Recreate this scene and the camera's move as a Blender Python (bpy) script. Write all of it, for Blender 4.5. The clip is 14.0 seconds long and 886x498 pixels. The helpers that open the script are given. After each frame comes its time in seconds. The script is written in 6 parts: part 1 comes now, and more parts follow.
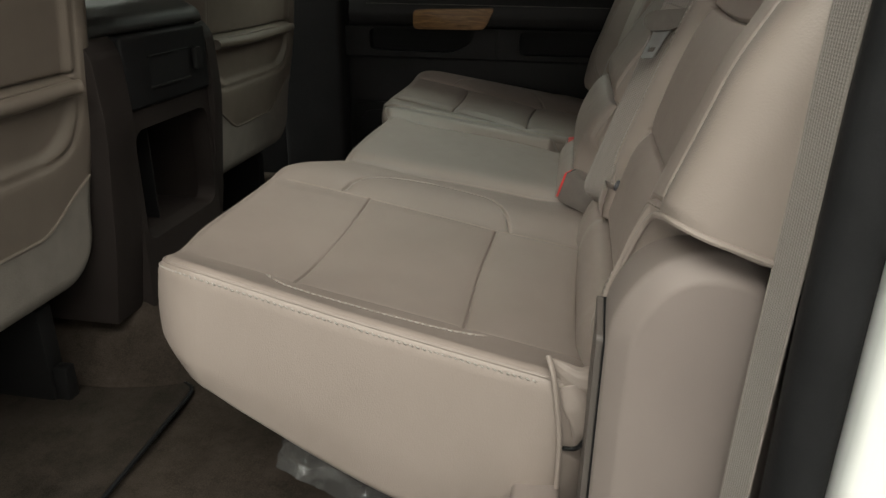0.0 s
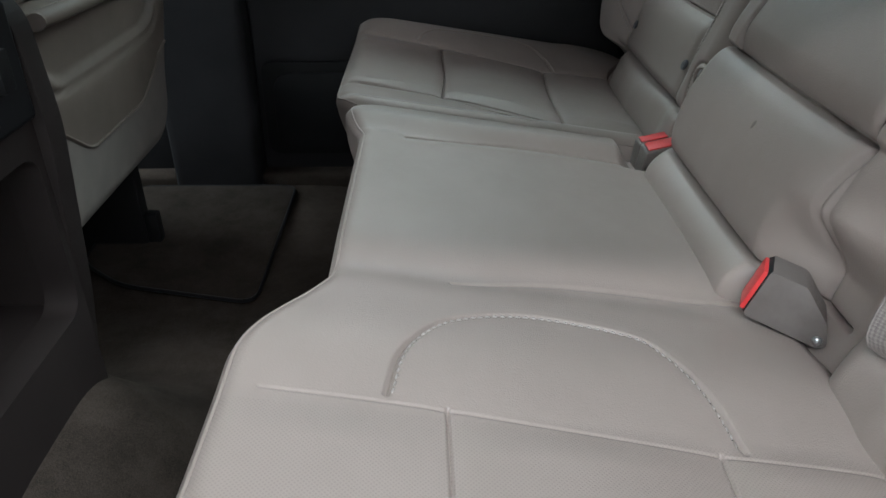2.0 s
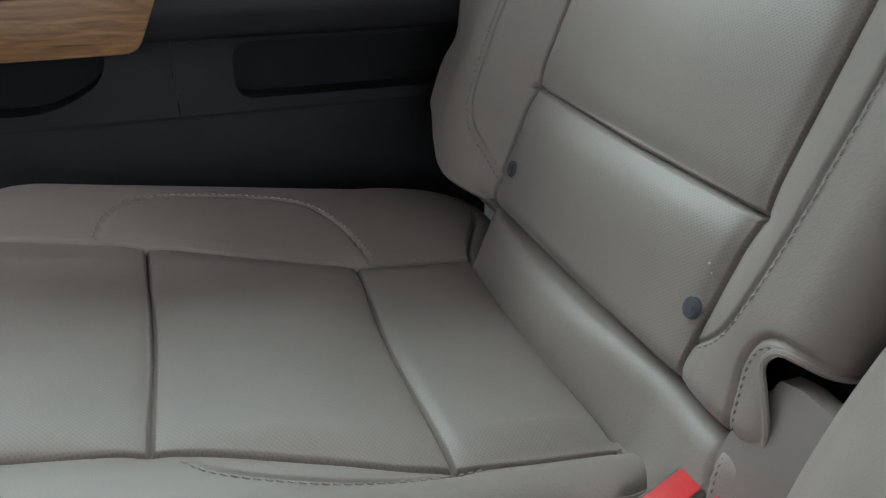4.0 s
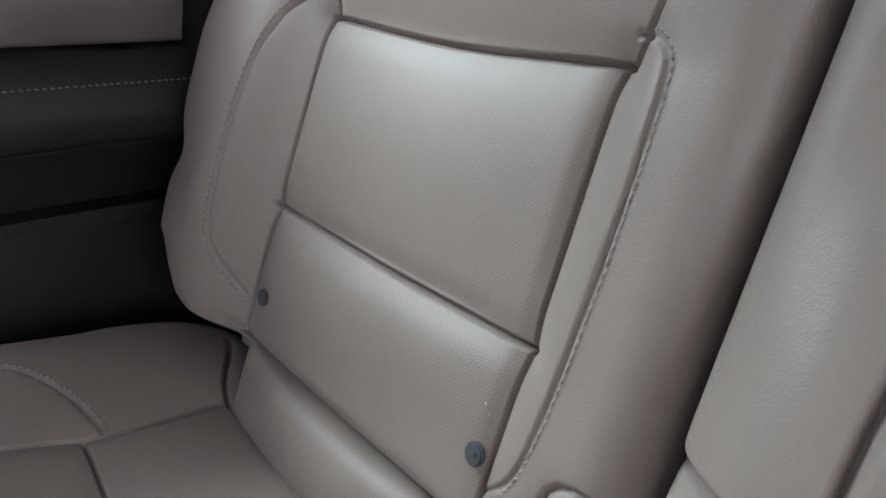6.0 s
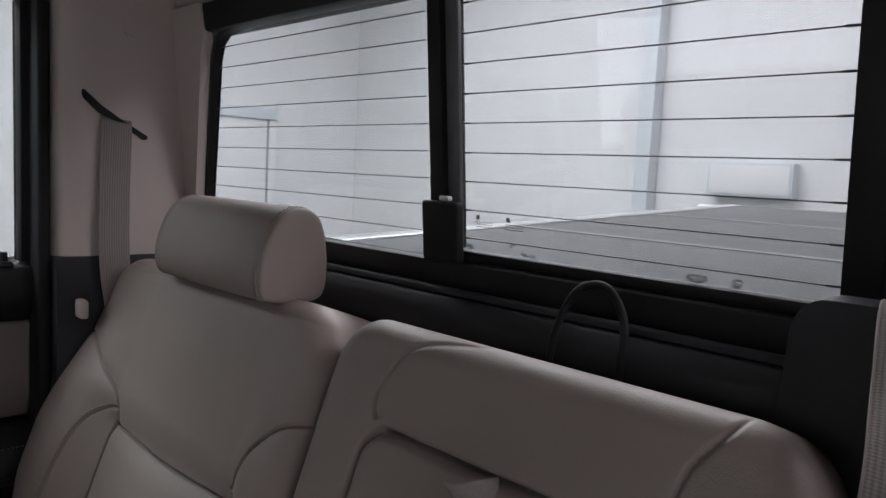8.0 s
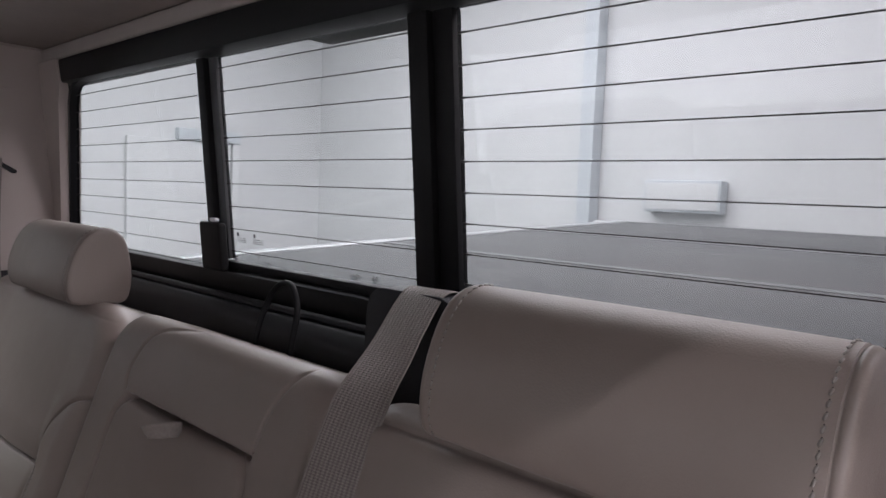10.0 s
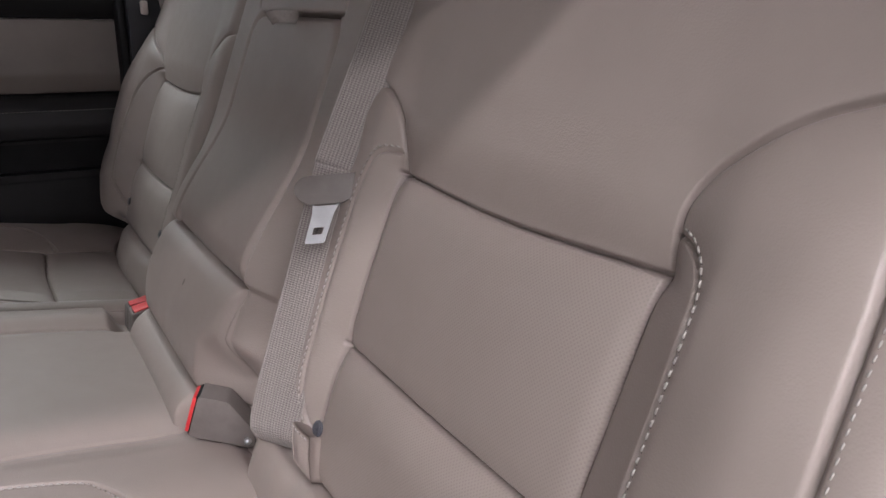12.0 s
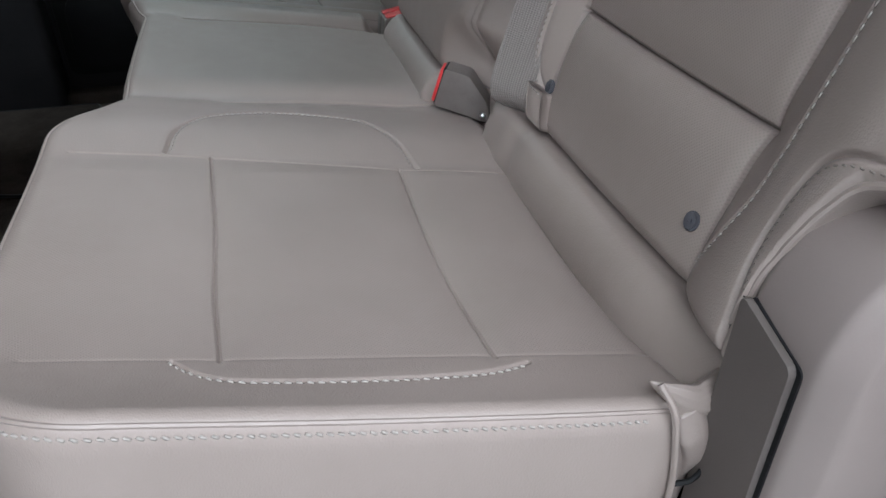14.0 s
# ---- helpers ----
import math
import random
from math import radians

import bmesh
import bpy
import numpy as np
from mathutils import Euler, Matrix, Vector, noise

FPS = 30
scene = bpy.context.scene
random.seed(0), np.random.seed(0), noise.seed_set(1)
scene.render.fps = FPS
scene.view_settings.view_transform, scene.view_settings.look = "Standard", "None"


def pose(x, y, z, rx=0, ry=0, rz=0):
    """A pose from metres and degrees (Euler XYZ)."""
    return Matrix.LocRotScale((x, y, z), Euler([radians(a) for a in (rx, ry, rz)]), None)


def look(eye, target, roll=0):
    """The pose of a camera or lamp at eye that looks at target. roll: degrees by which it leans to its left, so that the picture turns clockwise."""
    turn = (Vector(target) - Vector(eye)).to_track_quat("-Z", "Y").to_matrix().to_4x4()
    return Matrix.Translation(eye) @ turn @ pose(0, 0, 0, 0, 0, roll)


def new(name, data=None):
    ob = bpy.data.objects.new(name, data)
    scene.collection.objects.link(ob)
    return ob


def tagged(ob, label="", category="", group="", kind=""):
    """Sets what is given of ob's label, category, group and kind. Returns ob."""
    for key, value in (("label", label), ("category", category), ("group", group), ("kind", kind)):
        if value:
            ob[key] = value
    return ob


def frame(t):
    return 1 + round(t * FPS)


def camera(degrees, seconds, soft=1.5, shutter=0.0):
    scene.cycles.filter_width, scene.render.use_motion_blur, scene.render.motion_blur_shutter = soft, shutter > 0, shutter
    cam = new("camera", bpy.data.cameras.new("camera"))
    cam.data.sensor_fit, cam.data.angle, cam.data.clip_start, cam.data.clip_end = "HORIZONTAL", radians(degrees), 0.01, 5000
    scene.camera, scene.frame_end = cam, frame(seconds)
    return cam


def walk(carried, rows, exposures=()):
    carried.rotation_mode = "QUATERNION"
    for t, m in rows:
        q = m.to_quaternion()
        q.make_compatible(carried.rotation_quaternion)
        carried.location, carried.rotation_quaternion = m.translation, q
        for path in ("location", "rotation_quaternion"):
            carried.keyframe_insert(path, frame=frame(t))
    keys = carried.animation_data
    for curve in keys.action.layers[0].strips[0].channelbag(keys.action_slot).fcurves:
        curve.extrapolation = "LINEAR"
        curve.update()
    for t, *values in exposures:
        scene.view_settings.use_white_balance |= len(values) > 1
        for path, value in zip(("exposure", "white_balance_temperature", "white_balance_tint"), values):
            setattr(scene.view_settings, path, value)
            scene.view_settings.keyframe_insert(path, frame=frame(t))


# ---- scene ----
cam = camera(63.2, 14.0)
PATH = [
    (0, (-0.041, -1.288, 0.706), (-0.361, 0.537, -0.046), 0.7),
    (0.5, (-0.102, -1.197, 0.708), (-0.322, 0.612, -0.118), 0.6),
    (1, (-0.174, -1.025, 0.703), (-0.331, 0.75, -0.206), 0.8),
    (1.5, (-0.25, -0.86, 0.706), (-0.323, 0.891, -0.257), 1.0),
    (2, (-0.334, -0.678, 0.718), (-0.31, 1.054, -0.282), 0.0),
    (2.5, (-0.304, -0.406, 0.711), (-0.194, 1.304, -0.32), -1.2),
    (2.7, (-0.3, -0.307, 0.718), (-0.141, 1.396, -0.318), -1.3),
    (4.8, (-0.245, 0.091, 0.649), (0.684, 1.639, -0.211), 1.9),
    (5, (-0.238, 0.101, 0.643), (0.751, 1.615, -0.211), 1.9),
    (5.5, (-0.224, 0.11, 0.652), (0.872, 1.56, -0.183), 2.0),
    (6, (-0.223, 0.095, 0.71), (0.981, 1.499, -0.052), 2.4),
    (6.5, (-0.221, 0.056, 0.807), (1.082, 1.434, 0.174), 2.6),
    (7, (-0.215, -0.037, 0.9), (1.156, 1.355, 0.473), 3.1),
    (7.5, (-0.233, -0.19, 0.951), (1.16, 1.218, 0.674), 3.3),
    (8, (-0.252, -0.328, 1.013), (1.163, 1.072, 0.812), 3.0),
    (8.5, (-0.247, -0.446, 1.046), (1.185, 0.942, 0.906), 2.8),
    (8.7, (-0.235, -0.482, 1.05), (1.201, 0.905, 0.926), 2.9),
    (10.8, (-0.185, -0.795, 0.984), (1.231, 0.603, 0.782), 1.5),
    (11, (-0.183, -0.816, 0.954), (1.18, 0.627, 0.709), 1.4),
    (11.5, (-0.18, -0.854, 0.87), (1.002, 0.71, 0.473), 1.4),
    (12, (-0.193, -0.88, 0.793), (0.832, 0.721, 0.171), 1.4),
    (12.5, (-0.213, -0.904, 0.73), (0.698, 0.68, -0.083), 1.5),
    (13, (-0.226, -0.938, 0.71), (0.533, 0.656, -0.229), 0.8),
    (13.5, (-0.25, -0.973, 0.697), (0.339, 0.638, -0.331), 0.5),
    (14, (-0.266, -0.999, 0.699), (0.159, 0.612, -0.408), 0.1),
]
EXPOSURES = [(0.0, 0.24, 7100, 0), (0.5, 0.58, 6700, 0), (1.5, 0.88, 5900, 2), (2.5, 1.2, 5790, 0), (5.0, 2.05, 5800, 5), (6.0, 2.17, 5880, 9), (7.0, 2.22, 5930, 9), (7.5, 0.97, 6130, 17), (8.0, 0.58, 6300, 17), (8.7, 0.62, 6330, 18), (10.8, 0.66, 6400, 19), (11.5, 0.94, 6430, 17), (12.0, 1.14, 6310, 16), (12.5, 1.07, 6050, 14), (13.0, 1.02, 5880, 10), (13.5, 0.93, 5730, 5), (14.0, 0.63, 5740, 4)]
walk(cam, [(t, look(eye, target, roll)) for t, eye, target, roll in PATH], EXPOSURES)

# ---- light: a white-walled bay lit by ceiling panels ----
world = bpy.data.worlds.new("world")
scene.world = world
world.use_nodes = True
world.node_tree.nodes["Background"].inputs["Color"].default_value = (0.9, 0.95, 1.0, 1)
world.node_tree.nodes["Background"].inputs["Strength"].default_value = 0.15


def ceiling_lamp(x, y, sx, sy, watts, colour=(1.0, 1.0, 1.0)):
    data = bpy.data.lights.new("bay_light", "AREA")
    data.shape, data.size, data.size_y, data.energy, data.color = "RECTANGLE", sx, sy, watts, colour
    ob = new("bay_light", data)
    ob.matrix_world = look((x, y, 3.28), (x, y, 0))
    return ob


# two rows of tubes on the open side, whose light comes in under the roof rail
for lx, ly, sx, sy, w, tone in ((0.3, -2.82, 6.0, 0.13, 135, (1.0, 0.97, 0.965)), (0.3, -3.61, 6.0, 0.13, 138, (1.0, 0.97, 0.965)), (0.2, 3.4, 6.0, 2.4, 260, (0.91, 1.0, 0.96)), (-3.6, 0.2, 3.2, 4.0, 215, (0.97, 1.0, 0.99)), (3.2, 2.4, 1.6, 4.4, 134, (1.0, 0.995, 0.985))):
    ceiling_lamp(lx, ly, sx, sy, w, tone)


# ---- helpers for building ----
YC = 0.01  # the bench's middle


def mesh_object(name, verts, faces, material, parent=None, label="", smooth=True, uv=None, normals=None):
    me = bpy.data.meshes.new(name)
    me.from_pydata([tuple(v) for v in verts], [], [tuple(f) for f in faces])
    if smooth:
        me.polygons.foreach_set("use_smooth", [True] * len(me.polygons))
    if uv is not None:
        layer = me.uv_layers.new(name="panel")
        idx = np.empty(len(me.loops), dtype=np.int32)
        me.loops.foreach_get("vertex_index", idx)
        layer.data.foreach_set("uv", np.asarray(uv, dtype=np.float32)[idx].ravel())
    if normals is not None:
        me.normals_split_custom_set_from_vertices([tuple(n) for n in normals])
    me.materials.append(material)
    ob = new(name, me)
    if parent is not None:
        ob.parent = parent
    if label:
        ob["label"] = label
    return ob


def part(name, bm, material, parent=None, label="", smooth=True):
    """One mesh object out of a bmesh, under a thing or a part."""
    bmesh.ops.recalc_face_normals(bm, faces=bm.faces)
    me = bpy.data.meshes.new(name)
    if smooth:
        for f in bm.faces:
            f.smooth = True
    bm.to_mesh(me)
    bm.free()
    if smooth:
        me.set_sharp_from_angle(angle=radians(38))
    me.materials.append(material)
    ob = new(name, me)
    if parent is not None:
        ob.parent = parent
    if label:
        ob["label"] = label
    return ob


def thing(name, label, category, group="", kind=""):
    return tagged(new(name), label, category, group, kind)


def rbox(lo, hi, bevel=0.004, segs=2, shear=None):
    """A bevelled box between two corners; shear(v) may bend it."""
    bm = bmesh.new()
    lo, hi = Vector(lo), Vector(hi)
    bmesh.ops.create_cube(bm, size=1.0)
    for v in bm.verts:
        v.co = Vector([lo[i] + (v.co[i] + 0.5) * (hi[i] - lo[i]) for i in range(3)])
    if bevel > 0:
        bmesh.ops.bevel(bm, geom=bm.edges[:], offset=min(bevel, 0.49 * min(hi[i] - lo[i] for i in range(3))), segments=segs, affect="EDGES", profile=0.6)
    if shear:
        for v in bm.verts:
            v.co = shear(v.co)
    return bm


def holed(outer, hole, a, b, axis=1):
    """A plate with an opening through it."""
    bm = bmesh.new()
    rest = [i for i in range(3) if i != axis]

    def at(p, d):
        c = [0.0] * 3
        c[rest[0]], c[rest[1]], c[axis] = p[0], p[1], d
        return Vector(c)
    rings = [[[bm.verts.new(at(p, d)) for p in poly] for poly in (outer, hole)] for d in (a, b)]
    for k in (0, 1):
        n = len(rings[0][k])
        for i in range(n):
            bm.faces.new((rings[0][k][i], rings[0][k][(i + 1) % n], rings[1][k][(i + 1) % n], rings[1][k][i]))
    for lay in (0, 1):
        edges = [bm.edges.get((r[i], r[(i + 1) % len(r)])) for r in rings[lay] for i in range(len(r))]
        bmesh.ops.triangle_fill(bm, use_beauty=True, edges=edges)
    return bm


def prism(poly, a, b, axis=0, bevel=0.0, segs=2, place=None):
    """A polygon of two coordinates drawn out along an axis from a to b."""
    bm = bmesh.new()
    rest = [i for i in range(3) if i != axis]

    def at(p, d):
        c = [0.0] * 3
        c[rest[0]], c[rest[1]], c[axis] = p[0], p[1], d
        return Vector(c)
    lower = [bm.verts.new(at(p, a)) for p in poly]
    upper = [bm.verts.new(at(p, b)) for p in poly]
    n = len(poly)
    bm.faces.new(lower)
    bm.faces.new(list(reversed(upper)))
    for i in range(n):
        bm.faces.new((lower[i], upper[i], upper[(i + 1) % n], lower[(i + 1) % n]))
    bmesh.ops.recalc_face_normals(bm, faces=bm.faces)
    if bevel > 0:
        bmesh.ops.bevel(bm, geom=bm.edges[:], offset=bevel, segments=segs, affect="EDGES", profile=0.6, clamp_overlap=True)
    if place:
        for v in bm.verts:
            v.co = place(v.co)
    return bm


def join(*bms):
    """Several bmeshes as one."""
    out = bmesh.new()
    for b in bms:
        me = bpy.data.meshes.new("tmp")
        b.to_mesh(me)
        b.free()
        out.from_mesh(me)
        bpy.data.meshes.remove(me)
    return out


def round_poly(pts, radius, n=6):
    """A polygon with its corners rounded; radius may be one number or one for each corner."""
    out = []
    m = len(pts)
    for i, p in enumerate(pts):
        r = radius[i] if isinstance(radius, (list, tuple)) else radius
        p = np.array(p, float)
        a, b = np.array(pts[i - 1], float), np.array(pts[(i + 1) % m], float)
        da, db = a - p, b - p
        la, lb = np.linalg.norm(da), np.linalg.norm(db)
        r = min(r, 0.48 * la, 0.48 * lb)
        if r < 1e-5:
            out.append(tuple(p))
            continue
        s, e = p + da / la * r, p + db / lb * r
        for k in range(n + 1):
            t = k / n
            out.append(tuple((1 - t) ** 2 * s + 2 * t * (1 - t) * p + t * t * e))
    return out


def spline(pts, step=0.004):
    """A smooth curve through points, in even steps."""
    p = np.array(pts, float)
    if len(p) == 2:
        dense = np.linspace(p[0], p[1], 60)
    else:
        ext = np.vstack([2 * p[0] - p[1], p, 2 * p[-1] - p[-2]])
        dense = []
        for i in range(1, len(ext) - 2):
            t = np.linspace(0, 1, 24, endpoint=False)[:, None]
            a, b, c, d = ext[i - 1:i + 3]
            dense.append(0.5 * (2 * b + (c - a) * t + (2 * a - 5 * b + 4 * c - d) * t ** 2 + (3 * b - a - 3 * c + d) * t ** 3))
        dense = np.vstack(dense + [p[-1:]])
    s = np.r_[0, np.cumsum(np.linalg.norm(np.diff(dense, axis=0), axis=1))]
    n = max(2, int(s[-1] / step) + 1)
    want = np.linspace(0, s[-1], n)
    return np.stack([np.interp(want, s, dense[:, k]) for k in range(p.shape[1])], -1)


def tube(curve, radius, sides=8, flat=None):
    """A round cord along a curve (closed ends). flat: (radius across, radius along normal)."""
    pts = [Vector(c) for c in curve]
    bm = bmesh.new()
    rings = []
    up = Vector((0.13, 0.31, 0.94))
    for i, p in enumerate(pts):
        d = (pts[min(i + 1, len(pts) - 1)] - pts[max(i - 1, 0)]).normalized()
        s = d.cross(up).normalized()
        u = s.cross(d).normalized()
        up = u
        rings.append([bm.verts.new(p + s * math.cos(a) * radius + u * math.sin(a) * radius) for a in [2 * math.pi * k / sides for k in range(sides)]])
    for a, b in zip(rings, rings[1:]):
        for k in range(sides):
            bm.faces.new((a[k], a[(k + 1) % sides], b[(k + 1) % sides], b[k]))
    bm.faces.new(list(reversed(rings[0])))
    bm.faces.new(rings[-1])
    return bm


def ribbon(name, curve, across, width, thick, material, parent, label="", ridges=13):
    """A woven strap along a curve; across: the direction of its width at each point (or one)."""
    pts = np.array(curve, float)
    n = len(pts)
    width = np.broadcast_to(np.array(width, float), (n,))[:, None]
    across = np.broadcast_to(np.array(across, float), (n, 3))
    d = np.gradient(pts, axis=0)
    d /= np.linalg.norm(d, axis=1)[:, None]
    a = across - (across * d).sum(1)[:, None] * d
    a /= np.linalg.norm(a, axis=1)[:, None]
    nrm = np.cross(d, a)
    m = 4 * ridges + 1
    t = np.linspace(-0.5, 0.5, m)
    rib = thick * (0.5 + 0.10 * np.cos(t * 2 * np.pi * ridges)) * np.clip((0.5 - np.abs(t)) * 14, 0.35, 1)
    s = np.r_[0, np.cumsum(np.linalg.norm(np.diff(pts, axis=0), axis=1))]
    front = pts[:, None] + a[:, None] * (t * width)[..., None] + nrm[:, None] * rib[None, :, None]
    back = pts[:, None] + a[:, None] * (t * width)[..., None] - nrm[:, None] * rib[None, :, None]
    verts = np.concatenate([front, back[:, ::-1]], axis=1)
    k = 2 * m
    uvs = np.zeros((n, k, 2))
    uvs[:, :m, 0], uvs[:, m:, 0] = t * width, t[::-1] * width
    uvs[..., 1] = s[:, None]
    faces = []
    for i in range(n - 1):
        for j in range(k):
            faces.append((i * k + j, i * k + (j + 1) % k, (i + 1) * k + (j + 1) % k, (i + 1) * k + j))
    faces.append(tuple(range(k - 1, -1, -1)))
    faces.append(tuple((n - 1) * k + j for j in range(k)))
    strap = mesh_object(name, verts.reshape(-1, 3), faces, material, parent, label, uv=uvs.reshape(-1, 2))
    if ridges > 2:
        for side in (-1, 1):
            part("selvedge", tube(pts + a * side * (0.5 * width - 0.0006), 0.0010, 6), SELVEDGE, strap)
    return strap


# ---- upholstery: a padded shell laid over a plane ----
def sstep(x, a, b):
    t = np.clip((x - a) / (b - a), 0, 1)
    return t * t * (3 - 2 * t)


def near_line(pu, pv, line):
    """Distance of points to a polyline, and 1 at its middle part fading to 0 past its ends."""
    best = np.full(pu.shape, 9.0)
    lo, hi = line.min(0) - 0.06, line.max(0) + 0.06
    inside = (pu > lo[0]) & (pu < hi[0]) & (pv > lo[1]) & (pv < hi[1])
    x, y = pu[inside], pv[inside]
    d = np.full(x.shape, 9.0)
    for a, b in zip(line[:-1], line[1:]):
        e = b - a
        t = np.clip(((x - a[0]) * e[0] + (y - a[1]) * e[1]) / max(e @ e, 1e-12), 0, 1)
        d = np.minimum(d, np.hypot(x - a[0] - t * e[0], y - a[1] - t * e[1]))
    best[inside] = d
    return best


class Shell:
    """A soft padded block: a rounded rectangle [u0,u1]x[v0,v1] on a plane, its rim rolling over and down."""

    def __init__(self, u0, u1, v0, v1, R, rr, depth, base, out, res=0.004, warp=None, feat=None, deep=None, curl=0.0, bulge=0.0, post=None, fine_u=(), fine_v=()):
        self.box, self.R, self.rr, self.depth, self.base, self.out = (u0, u1, v0, v1), max(R, rr + 1e-4), rr, depth, base, np.array(out, float)
        self.warp, self.feat, self.deep, self.curl, self.bulge, self.post = warp, feat, deep, curl, bulge, post
        self.seams = []
        flat, arc = self.R - rr, rr * math.pi / 2
        skirt = depth - rr
        m = np.r_[np.arange(0, flat, res), flat + np.linspace(0, arc, max(11, int(arc / 0.0018))), flat + arc + np.linspace(0, skirt, max(3, int(skirt / 0.012)))[1:]]
        if curl:
            m = np.r_[m, m[-1] + np.linspace(0, curl * 1.57, 7)[1:]]
        self.mmax = m[-1]
        iu0, iu1, iv0, iv1 = u0 + self.R, u1 - self.R, v0 + self.R, v1 - self.R
        nu, nv = max(2, int((iu1 - iu0) / res)), max(2, int((iv1 - iv0) / res))
        self.U = np.r_[iu0 - m[::-1], np.linspace(iu0, iu1, nu)[1:-1], iu1 + m]
        self.V = np.r_[iv0 - m[::-1], np.linspace(iv0, iv1, nv)[1:-1], iv1 + m]
        self.U, self.V = self.refine(self.U, fine_u), self.refine(self.V, fine_v)
        self.inner = (iu0, iu1, iv0, iv1)

    @staticmethod
    def refine(grid, bands, step=0.0009):
        """Extra grid lines where a seam runs along the grid."""
        for a, b in bands:
            grid = np.r_[grid[(grid < a) | (grid > b)], np.arange(a, b, step)]
        return np.sort(grid)

    def seam(self, pts, depth=0.004, width=0.003, soft=0.004, softw=0.011):
        line = spline(pts, 0.008)
        straight = min(np.ptp(line[:, 0]), np.ptp(line[:, 1])) < 0.03
        depth, width = (1.25 * depth, 0.5 * width) if straight else (1.2 * depth, 0.6 * width)
        soft, softw = 0.42 * soft, 0.85 * softw
        self.seams.append((line, depth, width, soft, softw))
        return line

    def plan(self, U, V):
        iu0, iu1, iv0, iv1 = self.inner
        cu, cv = np.clip(U, iu0, iu1), np.clip(V, iv0, iv1)
        eu, ev = U - cu, V - cv
        m = np.maximum(np.abs(eu), np.abs(ev))
        ang = np.where(np.abs(eu) >= np.abs(ev), (np.pi / 4) * np.abs(ev) / np.maximum(np.abs(eu), 1e-9), np.pi / 2 - (np.pi / 4) * np.abs(eu) / np.maximum(np.abs(ev), 1e-9))
        flat, arc = self.R - self.rr, self.rr * np.pi / 2
        th = np.clip((m - flat) / self.rr, 0, np.pi / 2)
        r = np.minimum(m, flat) + self.rr * np.sin(th)
        s = np.clip(m - flat - arc, 0, self.depth - self.rr)
        drop = self.rr * (1 - np.cos(th)) + s
        if self.curl:
            th2 = np.clip((m - flat - arc - (self.depth - self.rr)) / self.curl, 0, np.pi / 2)
            drop = drop + self.curl * np.sin(th2)
            r = r - self.curl * (1 - np.cos(th2))
        if self.bulge:
            r = r + self.bulge * np.sin(np.pi * np.clip((m - flat - 0.5 * arc) / (self.depth - self.rr + 0.5 * arc), 0, 1))
        r = np.where(m > 1e-9, r, 0)
        pu = cu + np.sign(eu) * np.cos(ang) * r * (np.abs(eu) > 1e-9)
        pv = cv + np.sign(ev) * np.sin(ang) * r * (np.abs(ev) > 1e-9)
        return pu, pv, drop

    def place(self, U, V):
        pu, pv, drop = self.plan(U, V)
        top = np.clip(1 - drop / (2.2 * self.rr), 0, 1)
        h = np.zeros_like(pu)
        if self.feat is not None:
            h = h + self.feat(pu, pv) * np.clip(1 - drop / (5 * self.rr), 0, 1)
        for line, d, w, sd, sw in self.seams:
            dist = near_line(pu, pv, line)
            h = h - (d * np.exp(-(dist / w) ** 2) + sd * np.exp(-(dist / sw) ** 2)) * top
        if self.deep is not None:
            drop = np.where(drop > self.rr, self.rr + (drop - self.rr) * self.deep(pu, pv), drop)
        if self.warp is not None:
            pu, pv = self.warp(pu, pv)
        pos = self.base(pu, pv) + self.out * (h - drop)[..., None]
        return pos if self.post is None else self.post(pos, pu, pv, drop)

    def ring(self, m, n=400, start=0.0, end=1.0):
        """Points along the rim, at m past the inner rectangle, from one share of the way round to another."""
        iu0, iu1, iv0, iv1 = self.inner
        corners = np.array([(iu0 - m, iv1 + m), (iu0 - m, iv0 - m), (iu1 + m, iv0 - m), (iu1 + m, iv1 + m), (iu0 - m, iv1 + m)])
        s = np.r_[0, np.cumsum(np.abs(np.diff(corners, axis=0)).sum(1))]
        w = np.linspace(start, end, n) * s[-1]
        return np.interp(w, s, corners[:, 0]), np.interp(w, s, corners[:, 1])

    def build(self, parent, panels, material, names, side=("side_panel", None), cut=None):
        """panels(pu, pv) gives the number of the panel of each face; names: (name, material) for each."""
        UU, VV = np.meshgrid(self.U, self.V, indexing="ij")
        pos = self.place(UU, VV)
        du, dv = np.gradient(pos, axis=0), np.gradient(pos, axis=1)
        nrm = np.cross(du, dv)
        nrm /= np.maximum(np.linalg.norm(nrm, axis=2), 1e-12)[..., None]
        i, j = pos.shape[0] // 2, pos.shape[1] // 2
        flip = nrm[i, j] @ self.out < 0
        if flip:
            nrm = -nrm
        nu, nv = pos.shape[:2]
        idx = np.arange(nu * nv).reshape(nu, nv)
        quads = np.stack([idx[:-1, :-1], idx[1:, :-1], idx[1:, 1:], idx[:-1, 1:]], -1)
        if flip:
            quads = quads[..., ::-1]
        mu, mv = 0.5 * (self.U[:-1] + self.U[1:]), 0.5 * (self.V[:-1] + self.V[1:])
        MU, MV = np.meshgrid(mu, mv, indexing="ij")
        pu, pv, drop = self.plan(MU, MV)
        which = panels(pu, pv)
        which = np.where(drop > self.rr * 0.75, -1, which)
        if cut is not None:
            which = np.where(cut(MU, MV), -2, which)
        P, N, UVs = pos.reshape(-1, 3), nrm.reshape(-1, 3), np.stack([UU, VV], -1).reshape(-1, 2)
        out = {}
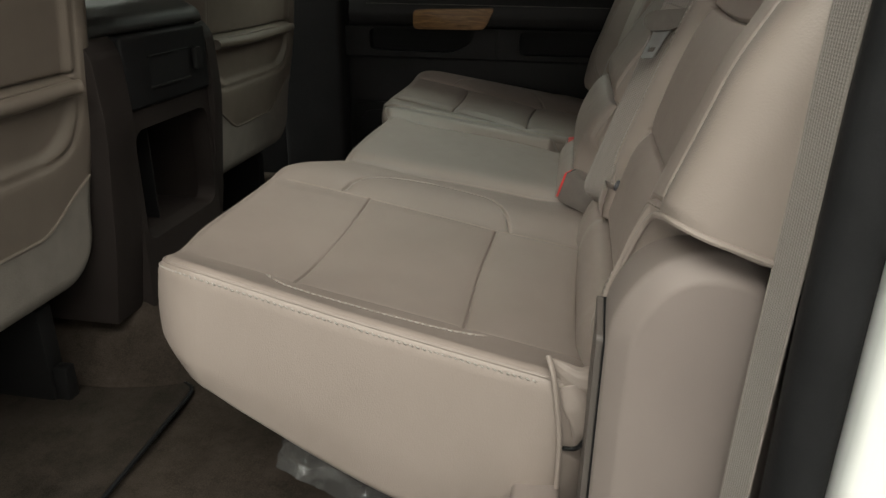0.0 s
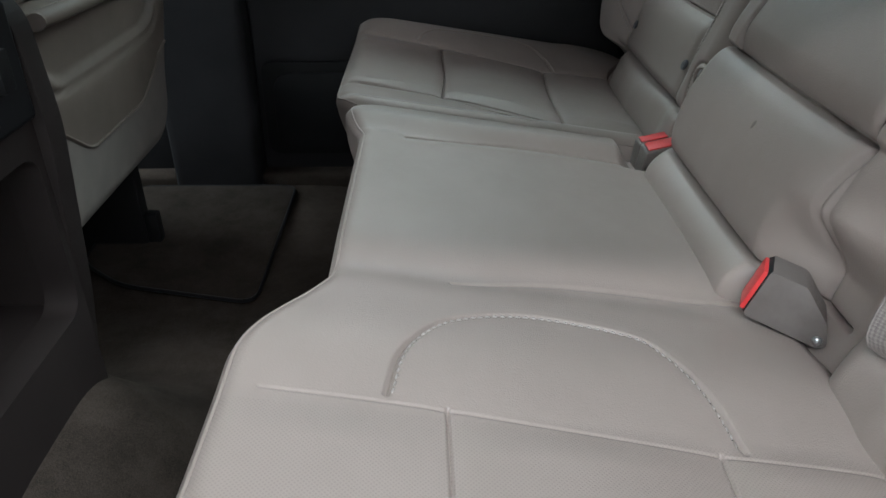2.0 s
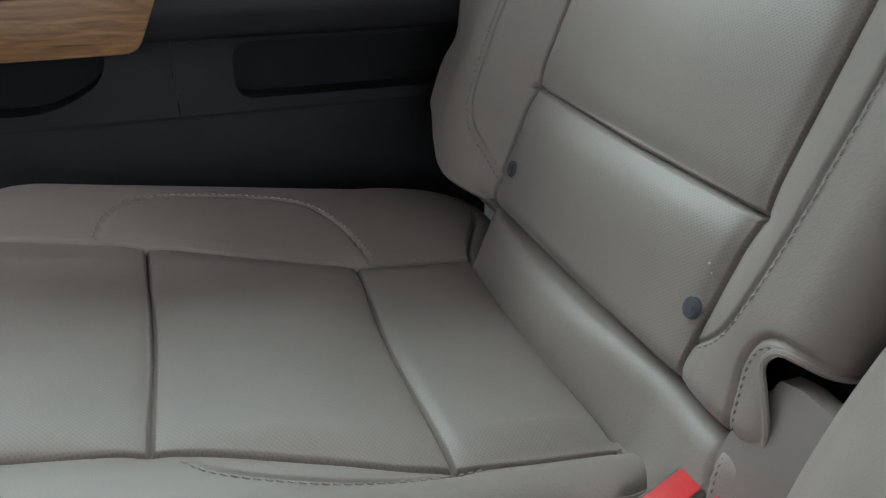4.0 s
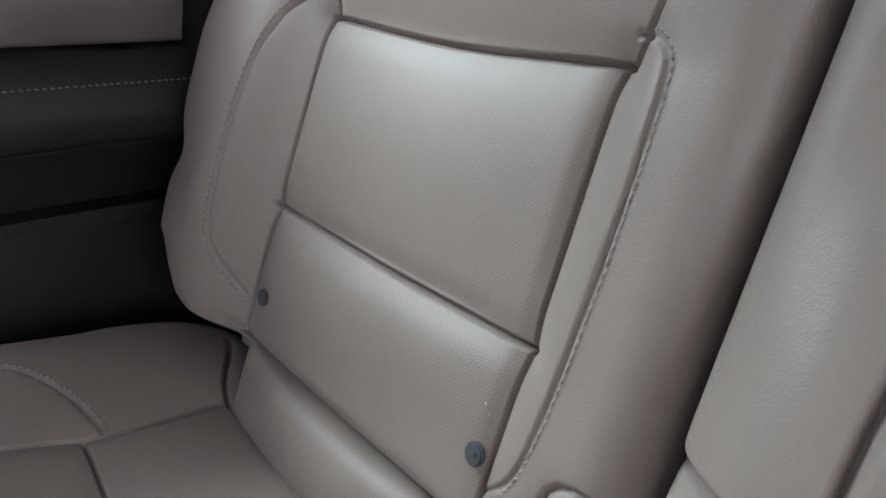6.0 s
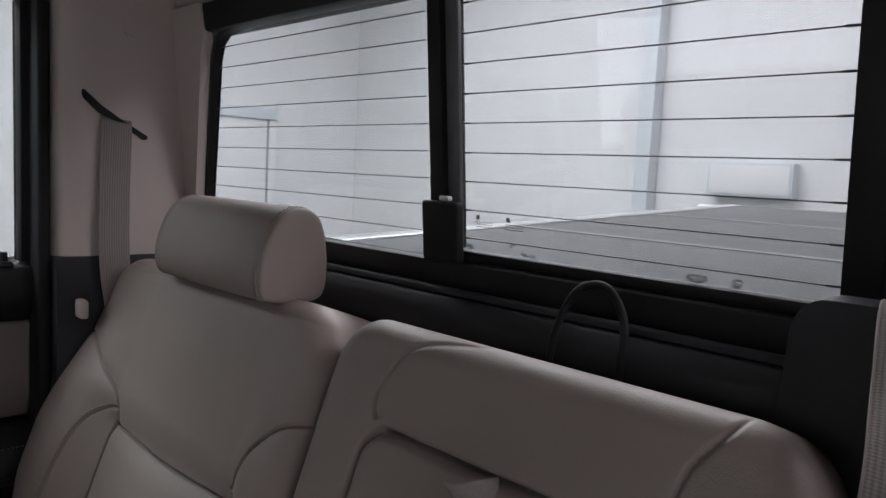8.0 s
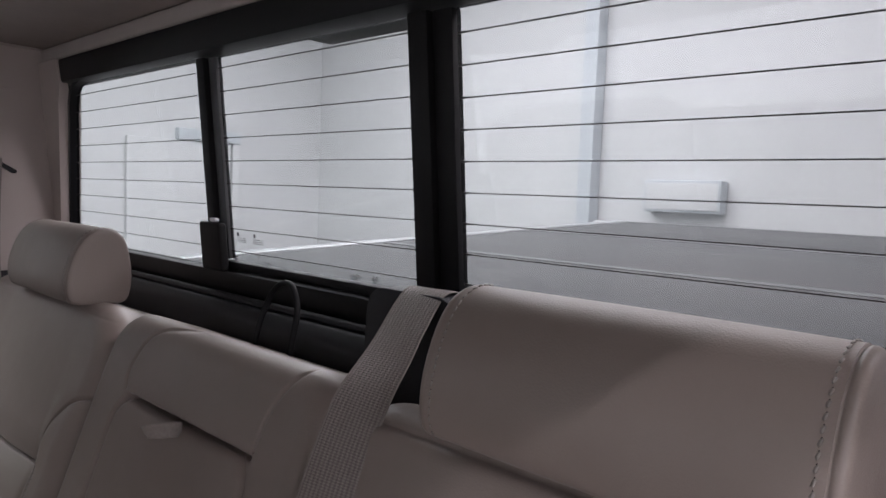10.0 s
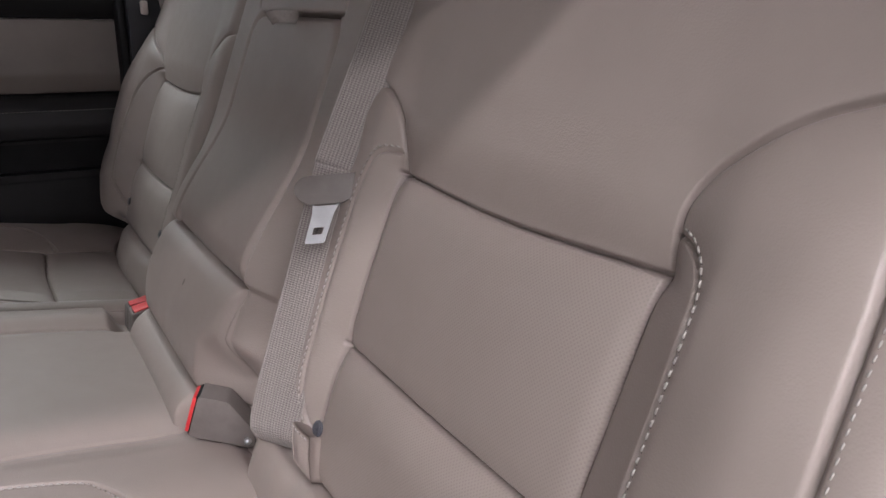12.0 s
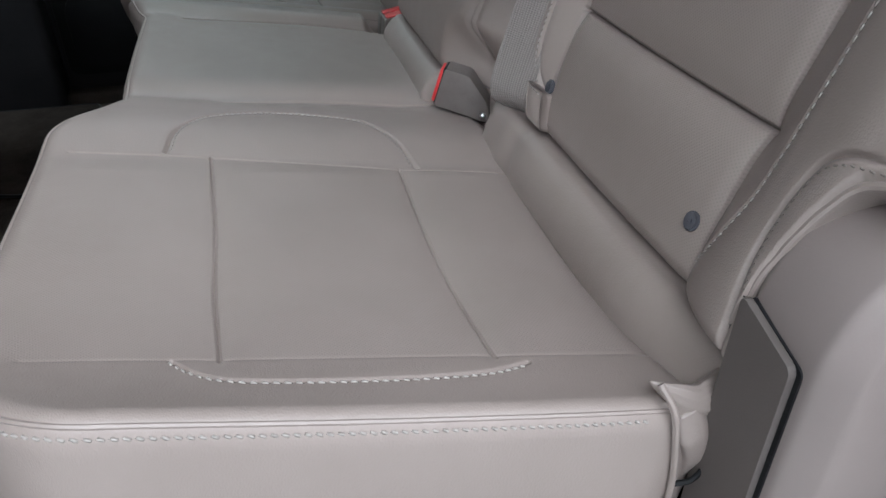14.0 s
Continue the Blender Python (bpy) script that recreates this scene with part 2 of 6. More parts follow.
        for k in np.unique(which):
            if k == -2:
                continue
            q = quads[which == k].reshape(-1, 4)
            used, inv = np.unique(q, return_inverse=True)
            nm, mat = side if k == -1 else names[int(k)]
            out[int(k)] = mesh_object(nm, P[used], inv.reshape(-1, 4), mat or material, parent, uv=UVs[used], normals=N[used])
        return out

    def stitch(self, U, V, parent, material, step=0.0068, long=0.0050, rad=0.0009, lift=0.0005, name="stitching"):
        """Thread stitches along a line of shell coordinates."""
        c = self.place(np.asarray(U, float), np.asarray(V, float))
        eps = 0.0015
        a = self.place(np.asarray(U) + eps, np.asarray(V)) - self.place(np.asarray(U) - eps, np.asarray(V))
        b = self.place(np.asarray(U), np.asarray(V) + eps) - self.place(np.asarray(U), np.asarray(V) - eps)
        nn = np.cross(a, b)
        nn /= np.maximum(np.linalg.norm(nn, axis=1), 1e-12)[:, None]
        nn[(nn @ self.out) < 0] *= -1
        return stitches(c + nn * lift, nn, parent, material, step, long, rad, name)


def stitches(c, nn, parent, material, step=0.0068, long=0.0046, rad=0.0008, name="stitching"):
    s = np.r_[0, np.cumsum(np.linalg.norm(np.diff(c, axis=0), axis=1))]
    verts, faces = [], []
    for k in range(int(s[-1] / step)):
        m0, m1 = k * step + 0.4 * (step - long), k * step + 0.4 * (step - long) + long
        p = np.array([[np.interp(m, s, c[:, i]) for i in range(3)] for m in (m0, 0.5 * (m0 + m1), m1)])
        n = np.array([np.interp(0.5 * (m0 + m1), s, nn[:, i]) for i in range(3)])
        d = p[2] - p[0]
        side = np.cross(d, n)
        side /= max(np.linalg.norm(side), 1e-9)
        o = len(verts)
        e = 0.22 * d
        skew = side * rad * 0.35
        for q, k in ((p[0] + e - skew, 1), (p[2] - e + skew, 1)):
            verts += [q + side * rad * k, q + n * rad, q - side * rad * k, q - n * rad]
        verts += [p[0] - n * rad * 0.6 - skew, p[2] - n * rad * 0.6 + skew]
        for i in range(4):
            j = (i + 1) % 4
            faces += [(o + i, o + j, o + 4 + j, o + 4 + i), (o + 8, o + j, o + i), (o + 9, o + 4 + i, o + 4 + j)]
    thread = mesh_object(name, verts, faces, material, parent)
    # solid dark flakes between stitches give the shade in the needle holes
    if material is not THREAD_SHADED:
        verts, faces = [], []
        for k in range(1, int(s[-1] / step)):
            m0 = k * step - 0.6 * (step - long)
            p, p1 = (np.array([np.interp(m, s, c[:, i]) for i in range(3)]) for m in (m0, m0 + 0.001))
            n = np.array([np.interp(m0, s, nn[:, i]) for i in range(3)])
            d = (p1 - p) / max(np.linalg.norm(p1 - p), 1e-9)
            side = np.cross(d, n)
            o = len(verts)
            low = p - n * 0.0007
            verts += [low + d * 0.0009, low + side * 0.0006, low - d * 0.0009, low - side * 0.0006, low + n * 0.0006, low - n * 0.0006]
            for i in range(4):
                faces += [(o + i, o + (i + 1) % 4, o + 4), (o + (i + 1) % 4, o + i, o + 5)]
        if faces:
            mesh_object("needle_hole_shades", verts, faces, HOLE_SHADE, parent)
    return thread


def offset_line(line, d):
    """A plan line moved sideways by d."""
    t = np.gradient(line, axis=0)
    t /= np.maximum(np.linalg.norm(t, axis=1), 1e-9)[:, None]
    return line + d * np.stack([-t[:, 1], t[:, 0]], -1)


# ---- materials ----
def material(name):
    m = bpy.data.materials.new(name)
    m.use_nodes = True
    nt = m.node_tree
    return m, nt, nt.nodes["Principled BSDF"]


def link(nt, a, ai, b, bi):
    nt.links.new(a.outputs[ai], b.inputs[bi])


def node(nt, kind, **values):
    n = nt.nodes.new(kind)
    for key, value in values.items():
        if key in n.inputs:
            n.inputs[key].default_value = value
    return n


def ramp(nt, stops):
    n = nt.nodes.new("ShaderNodeValToRGB")
    e = n.color_ramp.elements
    while len(e) < len(stops):
        e.new(0.5)
    for k, (pos, c) in enumerate(stops):
        e[k].position = pos
        e[k].color = (*c, 1) if len(c) == 3 else c
    return n


def mottled(name, dark, light, scale, rough, bump=0.2, fine=400.0, metal=0.0, rough_var=0.08, bump_dist=0.001, coat=0.0, spec=0.5):
    """A surface with two scales of change: broad mottling in colour and fine grain in relief."""
    m, nt, bsdf = material(name)
    co = nt.nodes.new("ShaderNodeTexCoord")
    n1 = node(nt, "ShaderNodeTexNoise", Scale=scale, Detail=4.0, Roughness=0.6)
    link(nt, co, "Object", n1, "Vector")
    r = ramp(nt, [(0.3, dark), (0.7, light)])
    link(nt, n1, "Fac", r, "Fac")
    link(nt, r, "Color", bsdf, "Base Color")
    n2 = node(nt, "ShaderNodeTexNoise", Scale=fine, Detail=3.0, Roughness=0.6)
    link(nt, co, "Object", n2, "Vector")
    b = node(nt, "ShaderNodeBump", Strength=bump, Distance=bump_dist)
    link(nt, n2, "Fac", b, "Height")
    link(nt, b, "Normal", bsdf, "Normal")
    rr = node(nt, "ShaderNodeMapRange")
    rr.inputs["To Min"].default_value, rr.inputs["To Max"].default_value = rough - rough_var, rough + rough_var
    link(nt, n1, "Fac", rr, "Value")
    link(nt, rr, "Result", bsdf, "Roughness")
    bsdf.inputs["Metallic"].default_value = metal
    bsdf.inputs["Coat Weight"].default_value = coat
    bsdf.inputs["Specular IOR Level"].default_value = spec
    return m


def leather(name, dark, light, perforated=False, rough=0.44):
    """Soft automotive leather: fine pebble grain, slight mottling, and small punched holes where perforated."""
    m, nt, bsdf = material(name)
    uv = nt.nodes.new("ShaderNodeUVMap")
    uv.uv_map = "panel"
    n1 = node(nt, "ShaderNodeTexNoise", Scale=7.0, Detail=4.0, Roughness=0.55)
    link(nt, uv, "UV", n1, "Vector")
    r = ramp(nt, [(0.32, dark), (0.68, light)])
    link(nt, n1, "Fac", r, "Fac")
    grain = nt.nodes.new("ShaderNodeTexVoronoi")
    grain.inputs["Scale"].default_value = 720.0
    link(nt, uv, "UV", grain, "Vector")
    soft = node(nt, "ShaderNodeTexNoise", Scale=38.0, Detail=3.0, Roughness=0.5)
    link(nt, uv, "UV", soft, "Vector")
    b1 = node(nt, "ShaderNodeBump", Strength=0.12 if perforated else 0.22, Distance=0.0006)
    link(nt, grain, "Distance", b1, "Height")
    b2 = node(nt, "ShaderNodeBump", Strength=0.07, Distance=0.004)
    link(nt, soft, "Fac", b2, "Height")
    link(nt, b1, "Normal", b2, "Normal")
    last = b2
    if perforated:
        turn = nt.nodes.new("ShaderNodeMapping")
        turn.inputs["Rotation"].default_value = (0, 0, radians(45))
        link(nt, uv, "UV", turn, "Vector")
        dots = nt.nodes.new("ShaderNodeTexVoronoi")
        dots.voronoi_dimensions = "2D"
        dots.inputs["Scale"].default_value = 430.0
        dots.inputs["Randomness"].default_value = 0.0
        link(nt, turn, "Vector", dots, "Vector")
        hole = node(nt, "ShaderNodeMapRange")
        hole.inputs["From Min"].default_value, hole.inputs["From Max"].default_value = 0.20, 0.36
        link(nt, dots, "Distance", hole, "Value")
        b3 = node(nt, "ShaderNodeBump", Strength=0.18, Distance=0.0005)
        link(nt, hole, "Result", b3, "Height")
        link(nt, b2, "Normal", b3, "Normal")
        last = b3
        mix = nt.nodes.new("ShaderNodeMix")
        mix.data_type = "RGBA"
        mix.blend_type = "MULTIPLY"
        mix.inputs[0].default_value = 1.0
        shade = ramp(nt, [(0.0, (0.89, 0.885, 0.88)), (1.0, (1, 1, 1))])
        link(nt, hole, "Result", shade, "Fac")
        link(nt, r, "Color", mix, 6)
        link(nt, shade, "Color", mix, 7)
        link(nt, mix, 2, bsdf, "Base Color")
    else:
        link(nt, r, "Color", bsdf, "Base Color")
    link(nt, last, "Normal", bsdf, "Normal")
    rr = node(nt, "ShaderNodeMapRange")
    rr.inputs["To Min"].default_value, rr.inputs["To Max"].default_value = rough - 0.05, rough + 0.07
    link(nt, soft, "Fac", rr, "Value")
    link(nt, rr, "Result", bsdf, "Roughness")
    bsdf.inputs["Specular IOR Level"].default_value = 0.5
    return m


def webbing(name, dark, light):
    """Woven polyester strap: ribs across and chevrons along, from the strap's own coordinates."""
    m, nt, bsdf = material(name)
    uv = nt.nodes.new("ShaderNodeUVMap")
    uv.uv_map = "panel"
    w = nt.nodes.new("ShaderNodeTexWave")
    w.bands_direction = "X"
    w.inputs["Scale"].default_value = 87.0
    link(nt, uv, "UV", w, "Vector")
    weft = nt.nodes.new("ShaderNodeTexWave")
    weft.bands_direction = "Y"
    weft.inputs["Scale"].default_value = 140.0
    weft.inputs["Distortion"].default_value = 1.2
    weft.inputs["Detail"].default_value = 1.0
    weft.inputs["Detail Scale"].default_value = 60.0
    link(nt, uv, "UV", weft, "Vector")
    n = node(nt, "ShaderNodeTexNoise", Scale=300.0, Detail=2.0)
    link(nt, uv, "UV", n, "Vector")
    r = ramp(nt, [(0.0, dark), (1.0, light)])
    mixv = nt.nodes.new("ShaderNodeMath")
    mixv.operation = "MULTIPLY_ADD"
    mixv.inputs[1].default_value = 0.6
    link(nt, w, "Fac", mixv, 0)
    sc = nt.nodes.new("ShaderNodeMath")
    sc.operation = "MULTIPLY"
    sc.inputs[1].default_value = 0.4
    link(nt, weft, "Fac", sc, 0)
    link(nt, sc, "Value", mixv, 2)
    link(nt, mixv, "Value", r, "Fac")
    link(nt, r, "Color", bsdf, "Base Color")
    b = node(nt, "ShaderNodeBump", Strength=0.6, Distance=0.0006)
    link(nt, weft, "Fac", b, "Height")
    b2 = node(nt, "ShaderNodeBump", Strength=0.35, Distance=0.0006)
    link(nt, w, "Fac", b2, "Height")
    link(nt, b, "Normal", b2, "Normal")
    link(nt, b2, "Normal", bsdf, "Normal")
    bsdf.inputs["Roughness"].default_value = 0.62
    bsdf.inputs["Sheen Weight"].default_value = 0.15
    return m


def pane_glass(name, tint, gloss=1.0):
    """Thin clear pane: light passes straight, with a weak mirror image."""
    m = bpy.data.materials.new(name)
    m.use_nodes = True
    nt = m.node_tree
    nt.nodes.clear()
    out = nt.nodes.new("ShaderNodeOutputMaterial")
    tr = nt.nodes.new("ShaderNodeBsdfTransparent")
    tr.inputs["Color"].default_value = (*tint, 1)
    gl = nt.nodes.new("ShaderNodeBsdfGlossy")
    gl.inputs["Roughness"].default_value = 0.02
    mx = nt.nodes.new("ShaderNodeMixShader")
    mx.inputs[0].default_value = 0.035 * gloss
    nt.links.new(tr.outputs[0], mx.inputs[1])
    nt.links.new(gl.outputs[0], mx.inputs[2])
    nt.links.new(mx.outputs[0], out.inputs[0])
    return m


def thin_film(name):
    """Clear crumpled plastic film: mostly see-through, a grey veil and a sharp sheen."""
    m = pane_glass(name, (0.8, 0.81, 0.82), 5.0)
    nt = m.node_tree
    mx = nt.nodes["Mix Shader"]
    nt.nodes["Glossy BSDF"].inputs["Roughness"].default_value = 0.16
    veil = nt.nodes.new("ShaderNodeBsdfDiffuse")
    veil.inputs["Color"].default_value = (0.42, 0.42, 0.43, 1)
    top = nt.nodes.new("ShaderNodeMixShader")
    top.inputs[0].default_value = 0.16
    nt.links.new(mx.outputs[0], top.inputs[1])
    nt.links.new(veil.outputs[0], top.inputs[2])
    nt.links.new(top.outputs[0], nt.nodes["Material Output"].inputs[0])
    return m


def wood(name):
    m, nt, bsdf = material(name)
    co = nt.nodes.new("ShaderNodeTexCoord")
    mp = nt.nodes.new("ShaderNodeMapping")
    mp.inputs["Scale"].default_value = (6, 60, 60)
    link(nt, co, "Object", mp, "Vector")
    n = node(nt, "ShaderNodeTexNoise", Scale=2.2, Detail=6.0, Roughness=0.65, Distortion=1.2)
    link(nt, mp, "Vector", n, "Vector")
    r = ramp(nt, [(0.3, (0.10, 0.045, 0.015)), (0.55, (0.28, 0.14, 0.05)), (0.75, (0.42, 0.24, 0.10))])
    link(nt, n, "Fac", r, "Fac")
    link(nt, r, "Color", bsdf, "Base Color")
    bsdf.inputs["Roughness"].default_value = 0.45
    bsdf.inputs["Coat Weight"].default_value = 0.12
    return m


def carpet(name, dark, light):
    m, nt, bsdf = material(name)
    co = nt.nodes.new("ShaderNodeTexCoord")
    n1 = node(nt, "ShaderNodeTexNoise", Scale=14.0, Detail=5.0, Roughness=0.7)
    n2 = node(nt, "ShaderNodeTexNoise", Scale=520.0, Detail=2.0, Roughness=0.7)
    for n in (n1, n2):
        link(nt, co, "Object", n, "Vector")
    add = nt.nodes.new("ShaderNodeMath")
    add.operation = "MULTIPLY_ADD"
    add.inputs[1].default_value = 0.45
    link(nt, n2, "Fac", add, 0)
    half = nt.nodes.new("ShaderNodeMath")
    half.operation = "MULTIPLY"
    half.inputs[1].default_value = 0.55
    link(nt, n1, "Fac", half, 0)
    link(nt, half, "Value", add, 2)
    r = ramp(nt, [(0.34, dark), (0.66, light)])
    link(nt, add, "Value", r, "Fac")
    link(nt, r, "Color", bsdf, "Base Color")
    b = node(nt, "ShaderNodeBump", Strength=0.9, Distance=0.003)
    link(nt, add, "Value", b, "Height")
    link(nt, b, "Normal", bsdf, "Normal")
    bsdf.inputs["Roughness"].default_value = 0.95
    bsdf.inputs["Specular IOR Level"].default_value = 0.1
    return m


LEATHER = leather("leather", (0.254, 0.210, 0.191), (0.283, 0.235, 0.215))
PERF = leather("perforated_leather", (0.257, 0.213, 0.194), (0.286, 0.238, 0.218), perforated=True, rough=0.46)
THREAD = mottled("thread", (0.31, 0.28, 0.26), (0.36, 0.33, 0.308), 200, 0.7)
# thread darkened to hold the shade of the dimples along the folds
THREAD_SHADED = mottled("shaded_thread", (0.13, 0.108, 0.097), (0.16, 0.135, 0.122), 200, 0.7)
THREAD_DULL = mottled("dull_thread", (0.27, 0.245, 0.228), (0.30, 0.275, 0.255), 200, 0.7)
HOLE_SHADE = mottled("needle_hole_shade", (0.045, 0.036, 0.032), (0.06, 0.05, 0.045), 200, 0.8)
BELT = webbing("belt_webbing", (0.160, 0.137, 0.128), (0.290, 0.254, 0.240))
SELVEDGE = mottled("strap_edge", (0.22, 0.19, 0.178), (0.27, 0.238, 0.224), 300, 0.7, 0.4, 1500)
TRIM = mottled("side_trim_plastic", (0.198, 0.163, 0.153), (0.222, 0.184, 0.173), 6, 0.56, 0.25, 700, bump_dist=0.0005)
PILLAR = mottled("pillar_trim", (0.43, 0.37, 0.345), (0.46, 0.40, 0.372), 5, 0.6, 0.3, 900, bump_dist=0.0006)
DARK = mottled("dark_plastic", (0.008, 0.0078, 0.0085), (0.013, 0.0125, 0.013), 8, 0.55, 0.35, 800, bump_dist=0.0008, spec=0.2)
LEDGE = mottled("ledge_plastic", (0.017, 0.0168, 0.020), (0.025, 0.0245, 0.029), 8, 0.5, 0.35, 800, bump_dist=0.0008, spec=0.25)
COCOA = mottled("cocoa_plastic", (0.0165, 0.0130, 0.0125), (0.024, 0.019, 0.018), 8, 0.55, 0.4, 700, bump_dist=0.0008, spec=0.18)
BLACK = mottled("black_trim", (0.007, 0.007, 0.008), (0.011, 0.011, 0.0125), 10, 0.5, 0.1, 500, spec=0.22)
# real rubber, and the black that stands for shade in two gaps
RUBBER_AND_GAP = mottled("black_rubber_and_gap", (0.007, 0.007, 0.008), (0.013, 0.013, 0.0145), 20, 0.62, 0.3, 300, spec=0.2)
DOORSKIN = mottled("door_insert_leather", (0.15, 0.125, 0.11), (0.18, 0.152, 0.135), 9, 0.5, 0.3, 700, bump_dist=0.0006)
CARPET = carpet("carpet", (0.018, 0.0138, 0.0115), (0.062, 0.049, 0.041))
MAT = carpet("mat_pile", (0.015, 0.0118, 0.0098), (0.052, 0.042, 0.0355))
DOORDARK = mottled("door_plastic", (0.017, 0.0163, 0.018), (0.025, 0.024, 0.0265), 8, 0.55, 0.4, 700, bump_dist=0.0008, spec=0.22)
LINER = mottled("headliner_cloth", (0.37, 0.325, 0.30), (0.42, 0.37, 0.345), 12, 0.9, 0.5, 900)
SKIRT = mottled("felt_skirt", (0.15, 0.132, 0.118), (0.19, 0.168, 0.15), 20, 0.85, 0.6, 400)
PAINT = mottled("white_paint", (0.80, 0.80, 0.80), (0.84, 0.84, 0.84), 3, 0.22, 0.02, 200, coat=0.6)
CHROME = mottled("chrome", (0.66, 0.67, 0.69), (0.76, 0.77, 0.79), 60, 0.34, 0.0, 300, metal=1.0)
RED = mottled("red_button", (0.55, 0.03, 0.035), (0.66, 0.05, 0.05), 90, 0.38, 0.1, 600)
GREYTAB = mottled("grey_button", (0.062, 0.062, 0.074), (0.085, 0.086, 0.10), 120, 0.4, 0.2, 900)
WOOD = wood("wood_trim")
GLASS = pane_glass("window_glass", (0.555, 0.56, 0.565))
WIRE = mottled("heater_wire", (0.03, 0.028, 0.028), (0.045, 0.042, 0.042), 50, 0.6)
CHANNEL = mottled("slider_channel", (0.06, 0.062, 0.066), (0.09, 0.092, 0.096), 20, 0.4, 0.1, 400)
# grey picked for how much light the unseen open-side wall throws back
BOUNCEGREY = mottled("bounce_wall_grey", (0.40, 0.40, 0.405), (0.46, 0.46, 0.465), 1.5, 0.7, 0.2, 60)
WALLWHITE = mottled("white_wall", (0.755, 0.76, 0.765), (0.80, 0.806, 0.81), 0.8, 0.7, 0.02, 12)
PANELBLUE = mottled("pale_panel", (0.60, 0.645, 0.68), (0.655, 0.69, 0.72), 2, 0.6, 0.02, 12)
CONCRETE = mottled("concrete", (0.17, 0.17, 0.17), (0.25, 0.25, 0.245), 2.5, 0.7, 0.4, 80)
VINYL = mottled("tonneau_vinyl", (0.11, 0.114, 0.118), (0.145, 0.149, 0.153), 4, 0.5, 0.1, 120)
ALU = mottled("aluminium", (0.55, 0.56, 0.57), (0.68, 0.69, 0.7), 10, 0.32, 0.1, 200, metal=0.9)
DROP = pane_glass("water_drop", (0.80, 0.81, 0.82), 6.0)
SPECK = mottled("pale_speck", (0.55, 0.53, 0.50), (0.62, 0.60, 0.57), 400, 0.8)
SCUFF = mottled("dark_scuff", (0.165, 0.140, 0.128), (0.20, 0.168, 0.154), 300, 0.8)
HINGE = mottled("cover_seam", (0.24, 0.245, 0.25), (0.30, 0.305, 0.31), 10, 0.5, 0.1, 200)
WRAP = thin_film("clear_wrap")
INK = mottled("print", (0.05, 0.05, 0.055), (0.09, 0.09, 0.095), 50, 0.7)

LIDSKIN = mottled("console_lid", (0.012, 0.012, 0.012), (0.018, 0.018, 0.018), 8, 0.36, 0.25, 700, bump_dist=0.0006)


# ---- the cab: floor, walls, roof ----
def wx(z):
    """How far back the rear window's plane lies at height z."""
    return 0.305 - 0.1 * (z - 0.95)


def on_window(off):
    def place(v):
        return Vector((wx(v.z) + off + v.x, v.y, v.z))
    return place


def floor_height(x, y):
    hump = 0.17 * sstep(-x, 0.55, 0.80) * np.exp(-((y + 0.10) / 0.20) ** 4)
    return hump + 0.004 * np.sin(17 * x + 3) * np.sin(13 * y)


def build_floor():
    xs, ys = np.linspace(-2.2, 0.5, 110), np.linspace(-0.93, 0.93, 90)
    X, Y = np.meshgrid(xs, ys, indexing="ij")
    Z = floor_height(X, Y)
    n, m = X.shape
    top = np.stack([X, Y, Z], -1).reshape(-1, 3)
    low = top.copy()
    low[:, 2] = -0.06
    idx = np.arange(n * m).reshape(n, m)
    faces = list(np.stack([idx[:-1, :-1], idx[1:, :-1], idx[1:, 1:], idx[:-1, 1:]], -1).reshape(-1, 4))
    o = n * m
    faces.append((o + idx[0, 0], o + idx[0, -1], o + idx[-1, -1], o + idx[-1, 0]))
    rim = list(idx[:, 0]) + list(idx[-1, 1:]) + list(idx[-2::-1, -1]) + list(idx[0, -2:0:-1])
    for a, b in zip(rim, rim[1:] + rim[:1]):
        faces.append((b, a, o + a, o + b))
    ob = mesh_object("floor", np.vstack([top, low]), faces, CARPET)
    return tagged(ob, "dark brown cut-pile carpet on the cab floor", "floor", kind="structure")


build_floor()

# rear wall with its three-pane window
REAR = thing("wall_rear", "black plastic rear cab wall under the window", "wall", kind="structure")
part("lower_panel", rbox((0.335, -0.90, -0.05), (0.42, 0.90, 0.80), 0.004), LEDGE, REAR)
ledge = round_poly([(0.275, 0.79), (0.279, 0.872), (0.291, 0.886), (0.302, 0.886), (0.42, 0.886), (0.42, 0.79)], 0.012, 5)
part("ledge", prism(ledge, -0.85, 0.85, 1), LEDGE, REAR, "rounded black plastic ledge")
part("ledge_lip", prism(round_poly([(0.293, 0.887), (0.295, 0.894), (0.303, 0.895), (0.305, 0.887)], 0.003, 3), -0.84, 0.84, 1), LEDGE, REAR)
WIN = thing("window_1", "rear cab window with a sliding middle pane and heater wires", "window", kind="structure")
for nm, lo, hi in (("window_sill", (0, -0.83, 0.886), (0.034, 0.83, 0.921)), ("window_head", (-0.012, -0.83, 1.209), (0.034, 0.83, 1.250))):
    part(nm, rbox(lo, hi, 0.005, 2, on_window(0.0)), BLACK, WIN)
